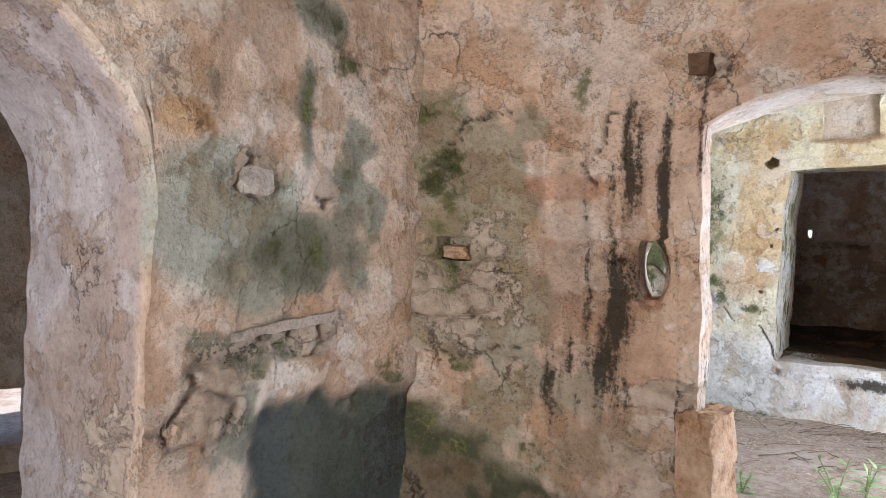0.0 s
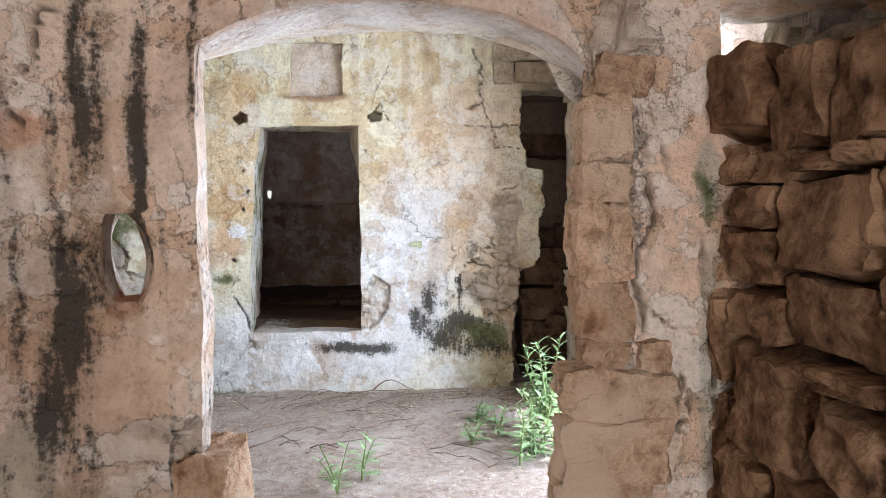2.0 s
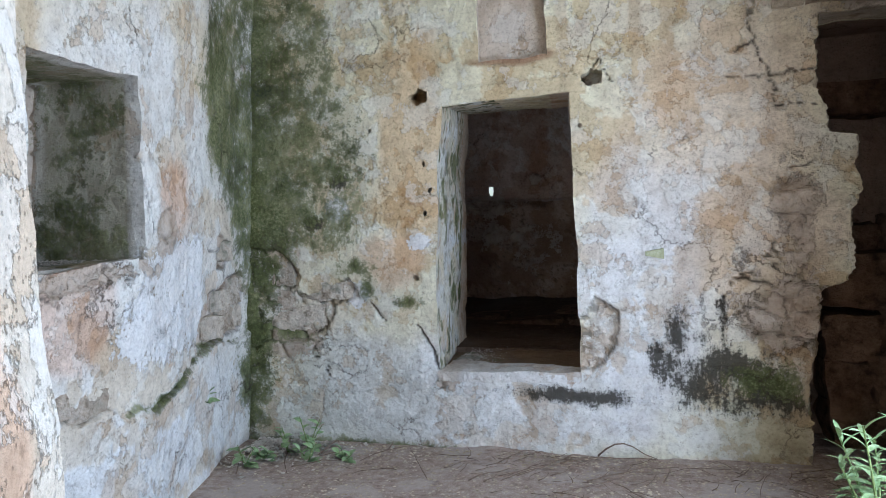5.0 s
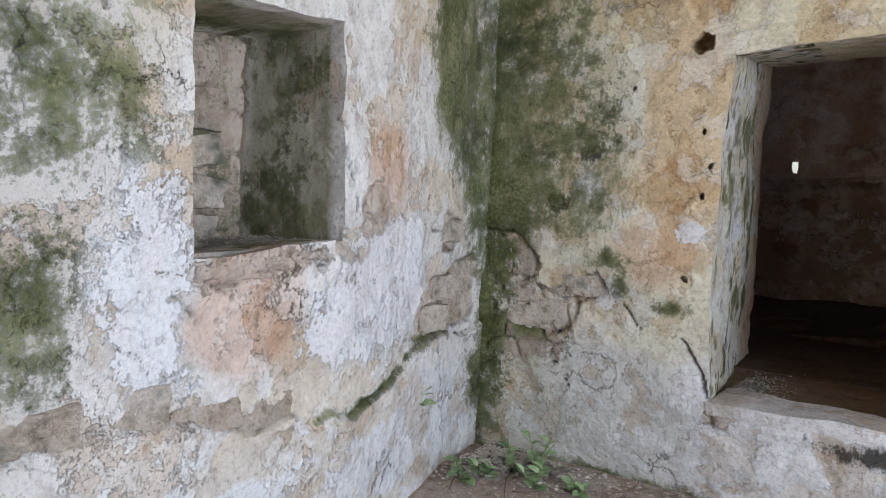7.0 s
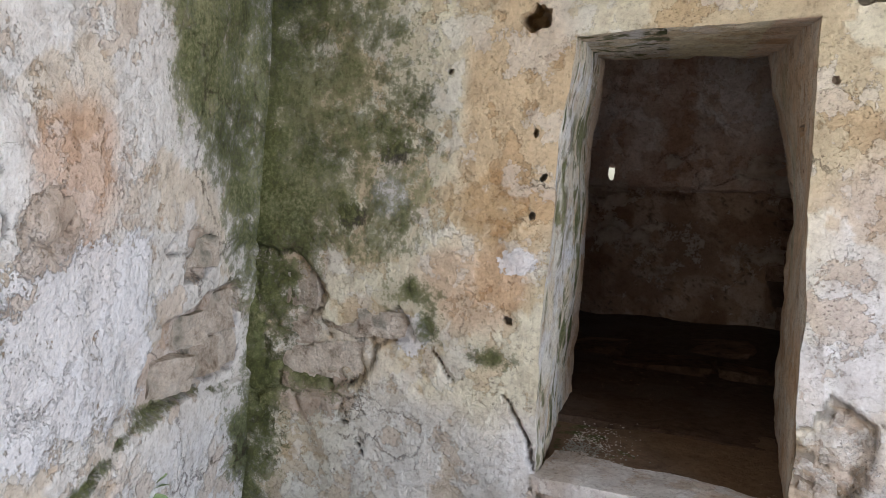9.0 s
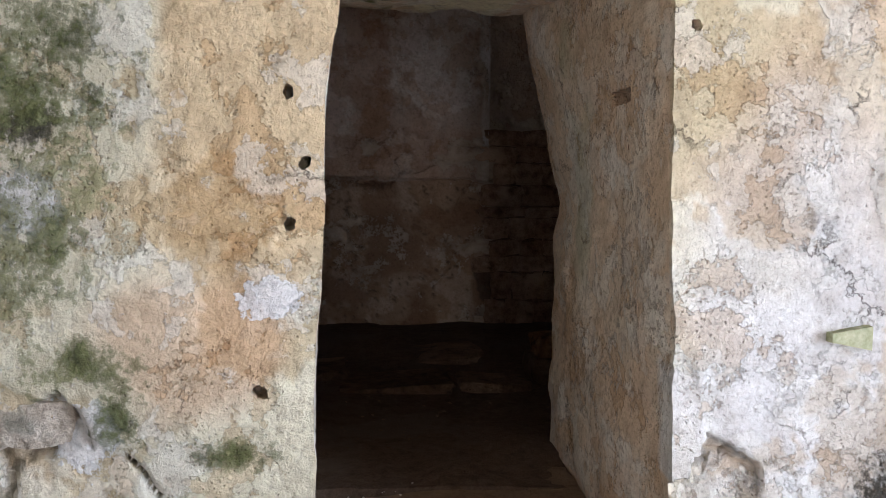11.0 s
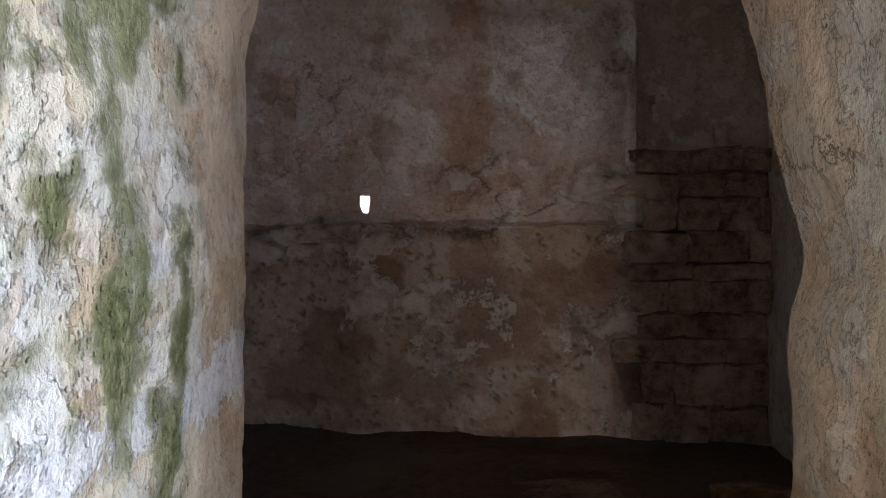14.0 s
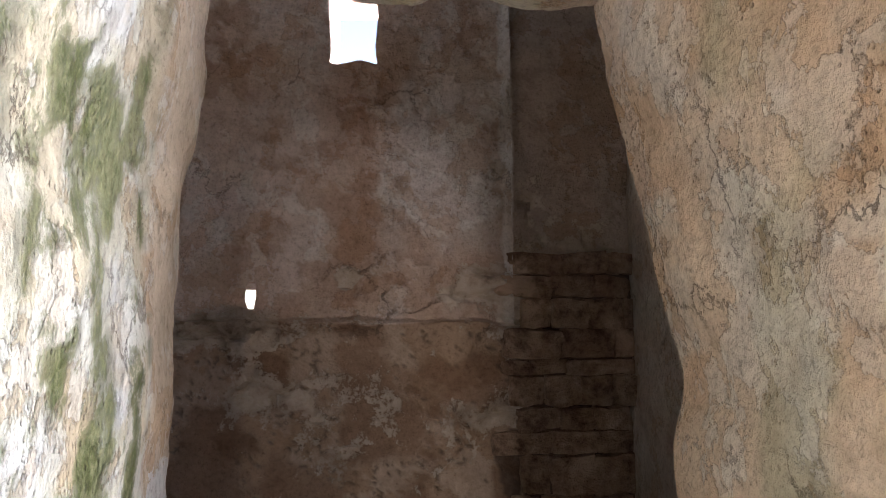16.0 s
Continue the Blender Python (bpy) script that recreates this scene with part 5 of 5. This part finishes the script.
def build_arch_pier():
    """Large weathered blocks that edge the arch, from the floor to the springing."""
    rnd = random.Random(5)
    wall = setting["wall_arch"]
    rows = [(1.90, 2.02, 2.06, 2.26), (1.70, 1.90, 2.02, 2.20), (1.575, 1.69, 2.01, 2.19), (1.335, 1.57, 2.00, 2.19), (1.145, 1.33, 2.01, 2.20),
            (1.055, 1.14, 2.03, 2.19), (1.05, 1.14, 2.20, 2.32), (0.90, 1.05, 1.97, 2.34), (0.69, 0.895, 1.96, 2.31),
            (0.50, 0.685, 1.95, 2.27), (0.27, 0.495, 1.96, 2.33), (-0.02, 0.265, 1.94, 2.30)]
    for z0, z1, x0, x1 in rows:
        x0 += 0.026
        lay_stone(GREY, rnd, wall, (x0, 3.955 + rnd.uniform(-0.012, 0.012), z0), (x1, 4.11, z1), 2.5)
    for z0, z1, x0, x1, y0 in [(0.40, 0.78, 0.80, 0.97, 3.96), (0.0, 0.40, 0.80, 0.99, 3.95)]:
        lay_stone(GREY, rnd, wall, (x0, y0, z0), (x1, 4.24, z1), 2.0)


def build_sunlit_jamb():
    """Courses of pale blocks that end the wall at the sunlit doorway."""
    rnd = random.Random(8)
    wall = setting["wall_doorway_side"]
    marks = [0.0, 0.22, 0.40, 0.59, 0.79, 0.95, 1.10, 1.44, 1.66, 1.83, 2.07, 2.20, 2.45, 2.70, 2.90]
    for z0, z1 in zip(marks, marks[1:]):
        x0 = 2.83 + rnd.uniform(-0.025, 0.02)
        split = x0 + rnd.uniform(0.3, 0.45)
        y0 = 6.99 + rnd.uniform(-0.02, 0.02)
        lay_stone(PALE, rnd, wall, (x0, y0, z0 + 0.004), (split - 0.008, y0 + rnd.uniform(0.30, 0.42), z1 - 0.006), 1.5)
        lay_stone(PALE, rnd, wall, (split, y0 + 0.01, z0 + 0.004), (3.46, y0 + 0.4, z1 - 0.006), 1.5)
        lay_stone(PALE, rnd, wall, (x0 + 0.02, y0 + 0.38, z0 + 0.004), (x0 + 0.36, y0 + 0.75, z1 - 0.006), 1.5)


def build_wall_stones():
    """Blocks laid bare where the plaster of the middle room has fallen, and those over the side recess."""
    rnd = random.Random(21)
    wall = setting["wall_doorway"]
    for x0, x1, z0, z1 in [(-1.24, -1.08, 1.14, 1.33), (-1.10, -0.92, 1.13, 1.34), (-0.82, -0.64, 1.01, 1.10), (-0.70, -0.46, 1.03, 1.15), (-1.15, -0.92, 0.95, 1.08), (-0.95, -0.66, 0.80, 0.97), (-1.16, -0.94, 0.78, 0.93)]:
        lay_stone(FLAT, rnd, wall, (x0, 8.178 + rnd.uniform(0, 0.014), z0), (x1, 8.33, z1), 6.0)
    for n in range(26):
        z = 0.58 + 0.015 * n
        x, r = rnd.uniform(1.13 + 0.10 * (z > 0.86), 1.30 + 0.06 * (z - 0.6)), rnd.uniform(0.016, 0.038)
        lay_stone(BARE, rnd, wall, (x - r, 8.19 + rnd.uniform(0, 0.015), z - 0.8 * r), (x + r, 8.27, z + 0.8 * r), 20.0)
    for x0, x1, z0, z1, y0 in [(2.29, 2.45, 2.69, 2.87, 8.11), (2.36, 2.80, 2.885, 3.0, 8.10), (2.81, 3.35, 2.88, 3.02, 8.10), (2.50, 2.86, 3.00, 3.25, 8.11),
                               (2.88, 3.3, 3.03, 3.3, 8.11), (2.28, 2.37, 2.90, 3.02, 8.12), (2.30, 2.49, 3.03, 3.2, 8.12)]:
        lay_stone(PALE, rnd, wall, (x0, y0, z0), (x1, y0 + 0.3, z1), 3.0)
    lay_stone(RUST, rnd, wall, (1.115, 8.48, 1.80), (1.22, 8.60, 1.915), 14.0)
    # Recess stones, coloured dark to carry the shade inside.
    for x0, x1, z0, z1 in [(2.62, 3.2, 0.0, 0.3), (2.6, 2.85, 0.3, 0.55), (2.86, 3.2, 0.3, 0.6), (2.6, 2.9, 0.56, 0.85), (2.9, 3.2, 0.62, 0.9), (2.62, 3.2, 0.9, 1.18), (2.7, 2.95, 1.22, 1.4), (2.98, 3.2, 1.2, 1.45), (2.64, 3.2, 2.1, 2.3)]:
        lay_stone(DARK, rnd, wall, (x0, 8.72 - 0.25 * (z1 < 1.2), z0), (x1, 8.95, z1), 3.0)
    wall = setting["wall_window"]
    for y0, y1, z0, z1 in [(5.02, 5.32, 0.84, 1.03), (5.34, 5.62, 0.84, 1.0), (5.64, 5.92, 0.78, 0.95), (5.94, 6.18, 0.73, 0.86), (5.1, 5.45, 0.66, 0.82), (5.47, 5.8, 0.62, 0.76),
                           (7.36, 7.58, 0.86, 1.0), (7.50, 7.72, 1.02, 1.15), (7.60, 7.84, 0.86, 1.01), (7.74, 7.96, 1.03, 1.2), (7.86, 8.0, 0.86, 1.02), (7.56, 7.76, 1.35, 1.48)]:
        ym, zm = (y0 + y1) / 2, (z0 + z1) / 2
        x = -1.41 + 0.08 * zm + 0.3 * min(8.16 - ym, 1.7) + 0.1 * max(0, 6.46 - ym)
        lay_stone(FLAT, rnd, wall, (x - 0.17, y0, z0), (x - 0.004, y1, z1), 6.0)
    for y0, y1, z0, z1 in [(5.74, 6.0, 1.43, 1.53), (6.02, 6.22, 1.43, 1.55), (5.76, 5.95, 1.55, 1.68), (5.97, 6.3, 1.58, 1.72), (5.78, 6.08, 1.74, 1.9), (6.1, 6.36, 1.75, 1.88), (5.8, 6.0, 1.93, 2.06), (6.02, 6.3, 1.92, 2.1)]:
        lay_stone(FLAT, rnd, wall, (-1.52, y0, z0), (-1.345, min(y1, 6.28), z1), 9.0)
    wall = setting["wall_back_room"]
    z = 0.55
    while z < 2.1:
        h = rnd.choice((0.09, 0.13, 0.17, 0.22))
        x = 1.10 + rnd.uniform(-0.16, 0.14)
        while x < 1.75:
            length = rnd.uniform(0.16, 0.36)
            lay_stone(RUST, rnd, wall, (x, 11.985 + rnd.uniform(-0.035, 0.02), z), (min(x + length, 1.8) - 0.012, 12.15, z + h - 0.012), 2.5)
            x += length
        z += h


# ---------------------------------------------------------------- things
def part(name, bm, mat, parent, label=""):
    me = bpy.data.meshes.new(name)
    bm.to_mesh(me)
    bm.free()
    me.shade_smooth()
    me.set_sharp_from_angle(angle=radians(40))
    me.materials.append(mat)
    ob = new(name, me)
    ob.parent = parent
    if label:
        tagged(ob, label)
    return ob


def slab(name, label, category, lo, hi, mat, seed, size=0.03, rough=0.010, smooth=50, shape=None, tint=CREAM):
    """A worn slab or beam of stone or wood between two corners."""
    us, vs, ws = [steps(a, b, size) for a, b in zip(lo, hi)]
    u, v, w, quads = block_wall(us, vs, ws)
    p = np.stack([u, v, w], 1)
    if shape is not None:
        p = shape(p)
    p = rough_up(p, 0.25, rough, seed, 4)
    p = rough_up(p, 0.05, rough * 0.35, seed + 5, 2)
    ob = mesh_object(name, p, quads, mat, smooth)
    if mat is PLASTER:
        n1 = fbm(p, 0.2, seed + 9, 4)
        finish_wall(ob, p, mixed(p, tint, (0.8 * ramp(n1, 0.45, 0.65), (tint[0] * 0.85, tint[1] * 0.78, tint[2] * 0.70))), 0.5 * (n1 - 0.5), 0.1 + 0.8 * (n1 - 0.5))
    return tagged(ob, label, category)


def tube(bm, points, radius, sides=5, taper=0.4):
    rings = []
    for n, c in enumerate(points):
        a, b = points[max(0, n - 1)], points[min(len(points) - 1, n + 1)]
        q = (b - a).to_track_quat("Z", "Y")
        r = radius * (1 - (1 - taper) * n / max(1, len(points) - 1))
        rings.append([bm.verts.new(c + q @ Vector((math.cos(k * math.tau / sides) * r, math.sin(k * math.tau / sides) * r, 0))) for k in range(sides)])
    for lo, hi in zip(rings, rings[1:]):
        for k in range(sides):
            bm.faces.new((lo[k], lo[(k + 1) % sides], hi[(k + 1) % sides], hi[k]))
    bm.faces.new(rings[0][::-1])
    bm.faces.new(rings[-1])


def leaf_mesh(width, wave, mat, droop=0.25):
    """A unit leaf along +x with a folded midrib."""
    bm = bmesh.new()
    rows = []
    for n in range(6):
        f = n / 5
        half = width * math.sin(math.pi * min(1, f * 0.93 + 0.05)) ** 0.8 * (1 + wave * math.sin(9 * f))
        z = -droop * f * f
        rows.append([bm.verts.new((f, s * half, z + abs(s) * half * 0.35)) for s in (-1, 0, 1)])
    for a, b in zip(rows, rows[1:]):
        for k in range(2):
            bm.faces.new((a[k], a[k + 1], b[k + 1], b[k]))
    me = bpy.data.meshes.new("leaf")
    bm.to_mesh(me)
    bm.free()
    me.shade_smooth()
    me.materials.append(mat)
    return me


NARROW, BROAD = leaf_mesh(0.125, 0.12, LEAF, 0.35), leaf_mesh(0.33, 0.08, LEAF, 0.3)


def weed(label, place, height, stems, leaves, leaf, size, seed, group=""):
    """A weed: curved stems that carry leaves all round."""
    rnd = random.Random(seed)
    root = tagged(new("weed_plant"), label, "plant", group)
    root.location = place
    for s in range(stems):
        way = rnd.uniform(0, math.tau)
        out = rnd.uniform(0.1, 0.35) * height * (stems > 1) + 0.03
        tall = height * rnd.uniform(0.65, 1.0)
        pts = [Vector((math.cos(way) * out * (k / 6) ** 1.5, math.sin(way) * out * (k / 6) ** 1.5, tall * k / 6 - 0.02)) for k in range(7)]
        bm = bmesh.new()
        tube(bm, pts, 0.005 + height * 0.006, 6, 0.35)
        part("stem", bm, STEM, root)
        for n in range(leaves):
            f = 0.12 + 0.88 * (n + rnd.random() * 0.6) / leaves
            k = min(5, int(f * 6))
            at = pts[k].lerp(pts[k + 1], min(1.0, f * 6 - k))
            ob = new("leaf", leaf)
            turn = n * 137.5 + rnd.uniform(-25, 25)
            lift = -rnd.uniform(10, 40) - 25 * (f > 0.85)
            scale = size * rnd.uniform(0.65, 1.1) * (1.15 - 0.5 * f)
            ob.matrix_basis = Matrix.Translation(at) @ pose(0, 0, 0, rnd.uniform(-20, 20), lift, turn) @ Matrix.Scale(scale, 4)
            ob.parent = root
    return root


STEM = plain_material("weed_stem", (0.13, 0.19, 0.06), (0.24, 0.28, 0.11), 40, 0.7)


def twig(points, radius, label="thin dry twig lying on the earth floor", group="dry twigs on the floor"):
    bm = bmesh.new()
    tube(bm, points, radius, 5, 0.5)
    me = bpy.data.meshes.new("twig")
    bm.to_mesh(me)
    bm.free()
    me.shade_smooth()
    me.materials.append(TWIG)
    return tagged(new("twig", me), label, "twig", group)


def build_twigs():
    rnd = random.Random(31)
    spots = [(rnd.uniform(0.2, 2.4), rnd.uniform(6.2, 8.0)) for _ in range(40)] + [(rnd.uniform(-1.0, 0.2), rnd.uniform(7.3, 8.0)) for _ in range(8)]
    for x, y in spots:
        way, length = rnd.uniform(0, math.tau), rnd.uniform(0.15, 0.65)
        bow = rnd.uniform(-0.35, 0.35)
        pts = [Vector((x + math.cos(way + bow * f) * length * f, min(8.08, y + math.sin(way + bow * f) * length * f), 0.018 + 0.03 * math.sin(math.pi * f) * rnd.random())) for f in (0, 0.2, 0.4, 0.6, 0.8, 1.0)]
        twig(pts, rnd.uniform(0.002, 0.0055))
    for _ in range(110):
        x, y, way, length = rnd.uniform(0.3, 2.6), 8.05 - abs(rnd.gauss(0, 0.55)), rnd.gauss(0.3, 0.9), rnd.uniform(0.05, 0.2)
        bow = rnd.uniform(-0.6, 0.6)
        twig([Vector((x + math.cos(way + bow * f) * length * f, min(8.1, y + math.sin(way + bow * f) * length * f), 0.016 + 0.02 * f * rnd.random())) for f in (0, 0.35, 0.7, 1.0)], rnd.uniform(0.0015, 0.004))
    arc = [Vector((1.22 + 0.36 * f, 8.09 - 0.03 * math.sin(3 * f), 0.02 + 0.11 * math.sin(math.pi * min(1, f * 1.1)) * (1 - 0.3 * f))) for f in (0, 0.15, 0.3, 0.45, 0.6, 0.8, 1.0)]
    twig(arc, 0.006, "bowed dry root leaning at the wall foot")


def scatter(name, label, category, count, place, size, mat, seed):
    """Loose grit and pebbles, as one piece of stuff."""
    rnd = random.Random(seed)
    verts, faces = [], []
    ring = [(0.9, 0, 0.2), (0.2, 0.9, 0.3), (-0.9, 0.1, 0.1), (-0.1, -0.9, 0.2), (0.1, 0.1, 0.75), (0, 0, -0.4)]
    tris = [(0, 1, 4), (1, 2, 4), (2, 3, 4), (3, 0, 4), (1, 0, 5), (2, 1, 5), (3, 2, 5), (0, 3, 5)]
    for _ in range(count):
        x, y, z = place(rnd)
        r, turn, flat = size * rnd.uniform(0.4, 1.0) ** 2, rnd.uniform(0, math.tau), rnd.uniform(0.5, 0.9)
        base = len(verts)
        for a, b, c in ring:
            a, b = a * rnd.uniform(0.7, 1.2), b * rnd.uniform(0.7, 1.2)
            verts.append((x + r * (a * math.cos(turn) - b * math.sin(turn)), y + r * (a * math.sin(turn) + b * math.cos(turn)), z + r * c * flat))
        faces += [tuple(base + k for k in f) for f in tris]
    tagged(mesh_object(name, verts, faces, mat), label, category, kind="stuff")


def build_things():
    slab("door_sill", "worn grey stone slab across the doorway", "sill", (0.17, 8.16, 0.46), (1.13, 8.46, 0.53), PLASTER, 801, 0.025, 0.02, tint=(0.66, 0.64, 0.62),
         shape=lambda p: np.stack([p[:, 0], 8.16 + (p[:, 1] - 8.16) * (1.0 - 0.35 * ramp(p[:, 0], 0.6, 1.1)), p[:, 2]], 1))
    slab("recess_lintel", "weathered timber lintel over the side recess", "lintel", (2.47, 8.09, 2.69), (3.12, 8.36, 2.86), PALE_STONE, 821, 0.03, 0.016)
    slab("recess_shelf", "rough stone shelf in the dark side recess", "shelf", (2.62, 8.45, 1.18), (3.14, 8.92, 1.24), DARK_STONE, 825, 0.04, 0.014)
    slab("tile_fragment", "broken green clay tile set in plaster", "tile", (1.545, 8.125, 1.255), (1.655, 8.17, 1.315), TILE, 831, 0.012, 0.008,
         shape=lambda p: np.stack([p[:, 0], p[:, 1], 1.295 + (p[:, 2] - 1.295) * (0.45 + 0.65 * (p[:, 0] - 1.545) / 0.11)], 1))
    slab("window_sill", "broken stone sill of the blocked window", "sill", (-1.36, 5.72, 1.375), (-0.775, 6.48, 1.43), BARE_STONE, 841, 0.03, 0.014)
    rnd = random.Random(41)
    for label, lo, hi in [("tan boulder resting on a dark stone", (1.22, 10.5, 0.63), (1.46, 10.74, 0.77)), ("dark stone lying on the earth floor", (1.2, 10.45, 0.45), (1.55, 10.8, 0.64)),
                          ("flat stone slab half sunk in earth", (0.1, 10.3, 0.42), (0.7, 10.7, 0.545)), ("flat stone slab half sunk in earth", (0.75, 10.35, 0.42), (1.15, 10.65, 0.54)),
                          ("flat stone slab half sunk in earth", (-0.5, 10.6, 0.43), (0.05, 11.0, 0.55)), ("flat stone slab half sunk in earth", (0.3, 10.9, 0.43), (0.9, 11.3, 0.555))]:
        tagged(lay_stone(BROWN if "tan" in label else DARK, rnd, None, lo, hi, 6.0, "loose_stone"), label, "stone", "loose stones in the back room")
    tagged(lay_stone(GREY, rnd, None, (-0.33, 3.72, 1.44), (-0.20, 3.80, 1.50), 4.0, "wall_plug"), "grey stone plug in a wall socket", "stone")
    tagged(lay_stone(BARE, rnd, None, (-0.56, 2.58, 1.68), (-0.455, 2.74, 1.79), 8.0, "wall_plug"), "brown stone plug in the plaster", "stone")
    tagged(lay_stone(DARK, rnd, None, (0.82, 3.95, 2.27), (0.91, 4.09, 2.36), 8.0, "wall_plug"), "rough stone stub above the arch", "stone")
    slab("ledge_stone", "thin slanting stone ledge in the plaster", "ledge", (-0.56, 2.56, 1.115), (-0.455, 3.12, 1.155), BARE_STONE, 851, 0.02, 0.016,
         shape=lambda p: p + np.stack([0 * p[:, 0], 0 * p[:, 0], 0.10 * (p[:, 1] - 2.8)], 1))
    for x0, y0, r in [(-0.32, 3.3, 0.12), (-0.15, 3.45, 0.1), (-0.4, 3.1, 0.1), (0.1, 3.6, 0.09), (-0.28, 2.95, 0.1), (0.0, 3.25, 0.11)]:
        tagged(lay_stone(BARE, rnd, None, (x0 - r, y0 - r, -0.02), (x0 + r, y0 + r, r * 1.1), 15.0, "rubble_stone"), "pale rubble stone fallen in the corner", "stone", "rubble in the corner")
    weed("tall leafy green weed beside the sunlit doorway", (2.50, 6.78, 0), 0.72, 5, 30, NARROW, 0.17, 3)
    weed("leafy green weed beside the sunlit doorway", (2.30, 6.35, 0), 0.36, 4, 14, NARROW, 0.13, 4)
    for x, y, h, seed in [(1.12, 5.78, 0.34, 5), (1.24, 6.0, 0.30, 6), (0.62, 5.6, 0.16, 7), (2.02, 7.05, 0.2, 8), (2.62, 6.2, 0.3, 14), (2.15, 6.75, 0.26, 15), (2.42, 6.5, 0.42, 17), (2.2, 6.15, 0.34, 18), (2.5, 6.3, 0.3, 19), (1.95, 6.6, 0.2, 20), (2.6, 6.65, 0.4, 23), (2.32, 6.3, 0.3, 24), (2.45, 6.1, 0.34, 25), (2.36, 6.62, 0.46, 26), (2.55, 6.45, 0.4, 27)]:
        weed("small green weed growing in dry earth", (x, y, 0), h, 3, 11, NARROW, 0.11, seed, "small weeds on the floor")
    for x, y, z, h, seed in [(-0.85, 7.85, 0, 0.22, 9), (-0.62, 7.7, 0, 0.14, 10), (-1.0, 7.55, 0, 0.16, 11), (-0.4, 7.78, 0, 0.09, 12), (-1.12, 7.3, 0.48, 0.12, 13), (-0.72, 7.9, 0, 0.26, 21), (-0.95, 7.7, 0, 0.12, 22), (2.1, 7.1, 0, 0.16, 16)]:
        weed("broad-leaved green seedling at the wall foot", (x, y, z), h, 3, 5, BROAD, 0.10, seed, "seedlings at the wall foot")
    build_twigs()
    scatter("floor_grit", "loose pebbles and grit on the floor", "gravel", 6500, lambda r: (r.uniform(-1.2, 2.8), 8.1 - 3.5 * r.random() ** 1.6, 0.005), 0.016, PALE_STONE, 51)
    scatter("sill_gravel", "heap of pale gravel on the sill", "gravel", 1300, lambda r: (0.2 + abs(r.gauss(0, 0.11)), 8.36 + abs(r.gauss(0, 0.2)), 0.53 + r.random() * 0.02), 0.009, BARE_STONE, 52)
    scatter("window_gravel", "pale gravel lying on the window sill", "gravel", 900, lambda r: (-1.34 + abs(r.gauss(0, 0.16)), r.uniform(5.76, 6.42), 1.428 + r.random() * 0.012), 0.012, BARE_STONE, 54)
    scatter("corner_gravel", "pale pebbles gathered in the room corner", "gravel", 900, lambda r: (-1.2 + abs(r.gauss(0, 0.35)), 8.08 - abs(r.gauss(0, 0.22)), 0.01 + r.random() * 0.015), 0.022, BARE_STONE, 55)
    scatter("back_grit", "dark grit on the back room floor", "gravel", 700, lambda r: (r.uniform(-0.6, 1.6), r.uniform(9.3, 11.8), 0.525), 0.014, DARK_STONE, 53)


TILE = plain_material("old_green_tile", (0.26, 0.28, 0.15), (0.50, 0.50, 0.34), 60, 0.7)
build_things()
build_rubble_wall()
build_arch_pier()
build_gap_stones()
build_sunlit_jamb()
build_wall_stones()
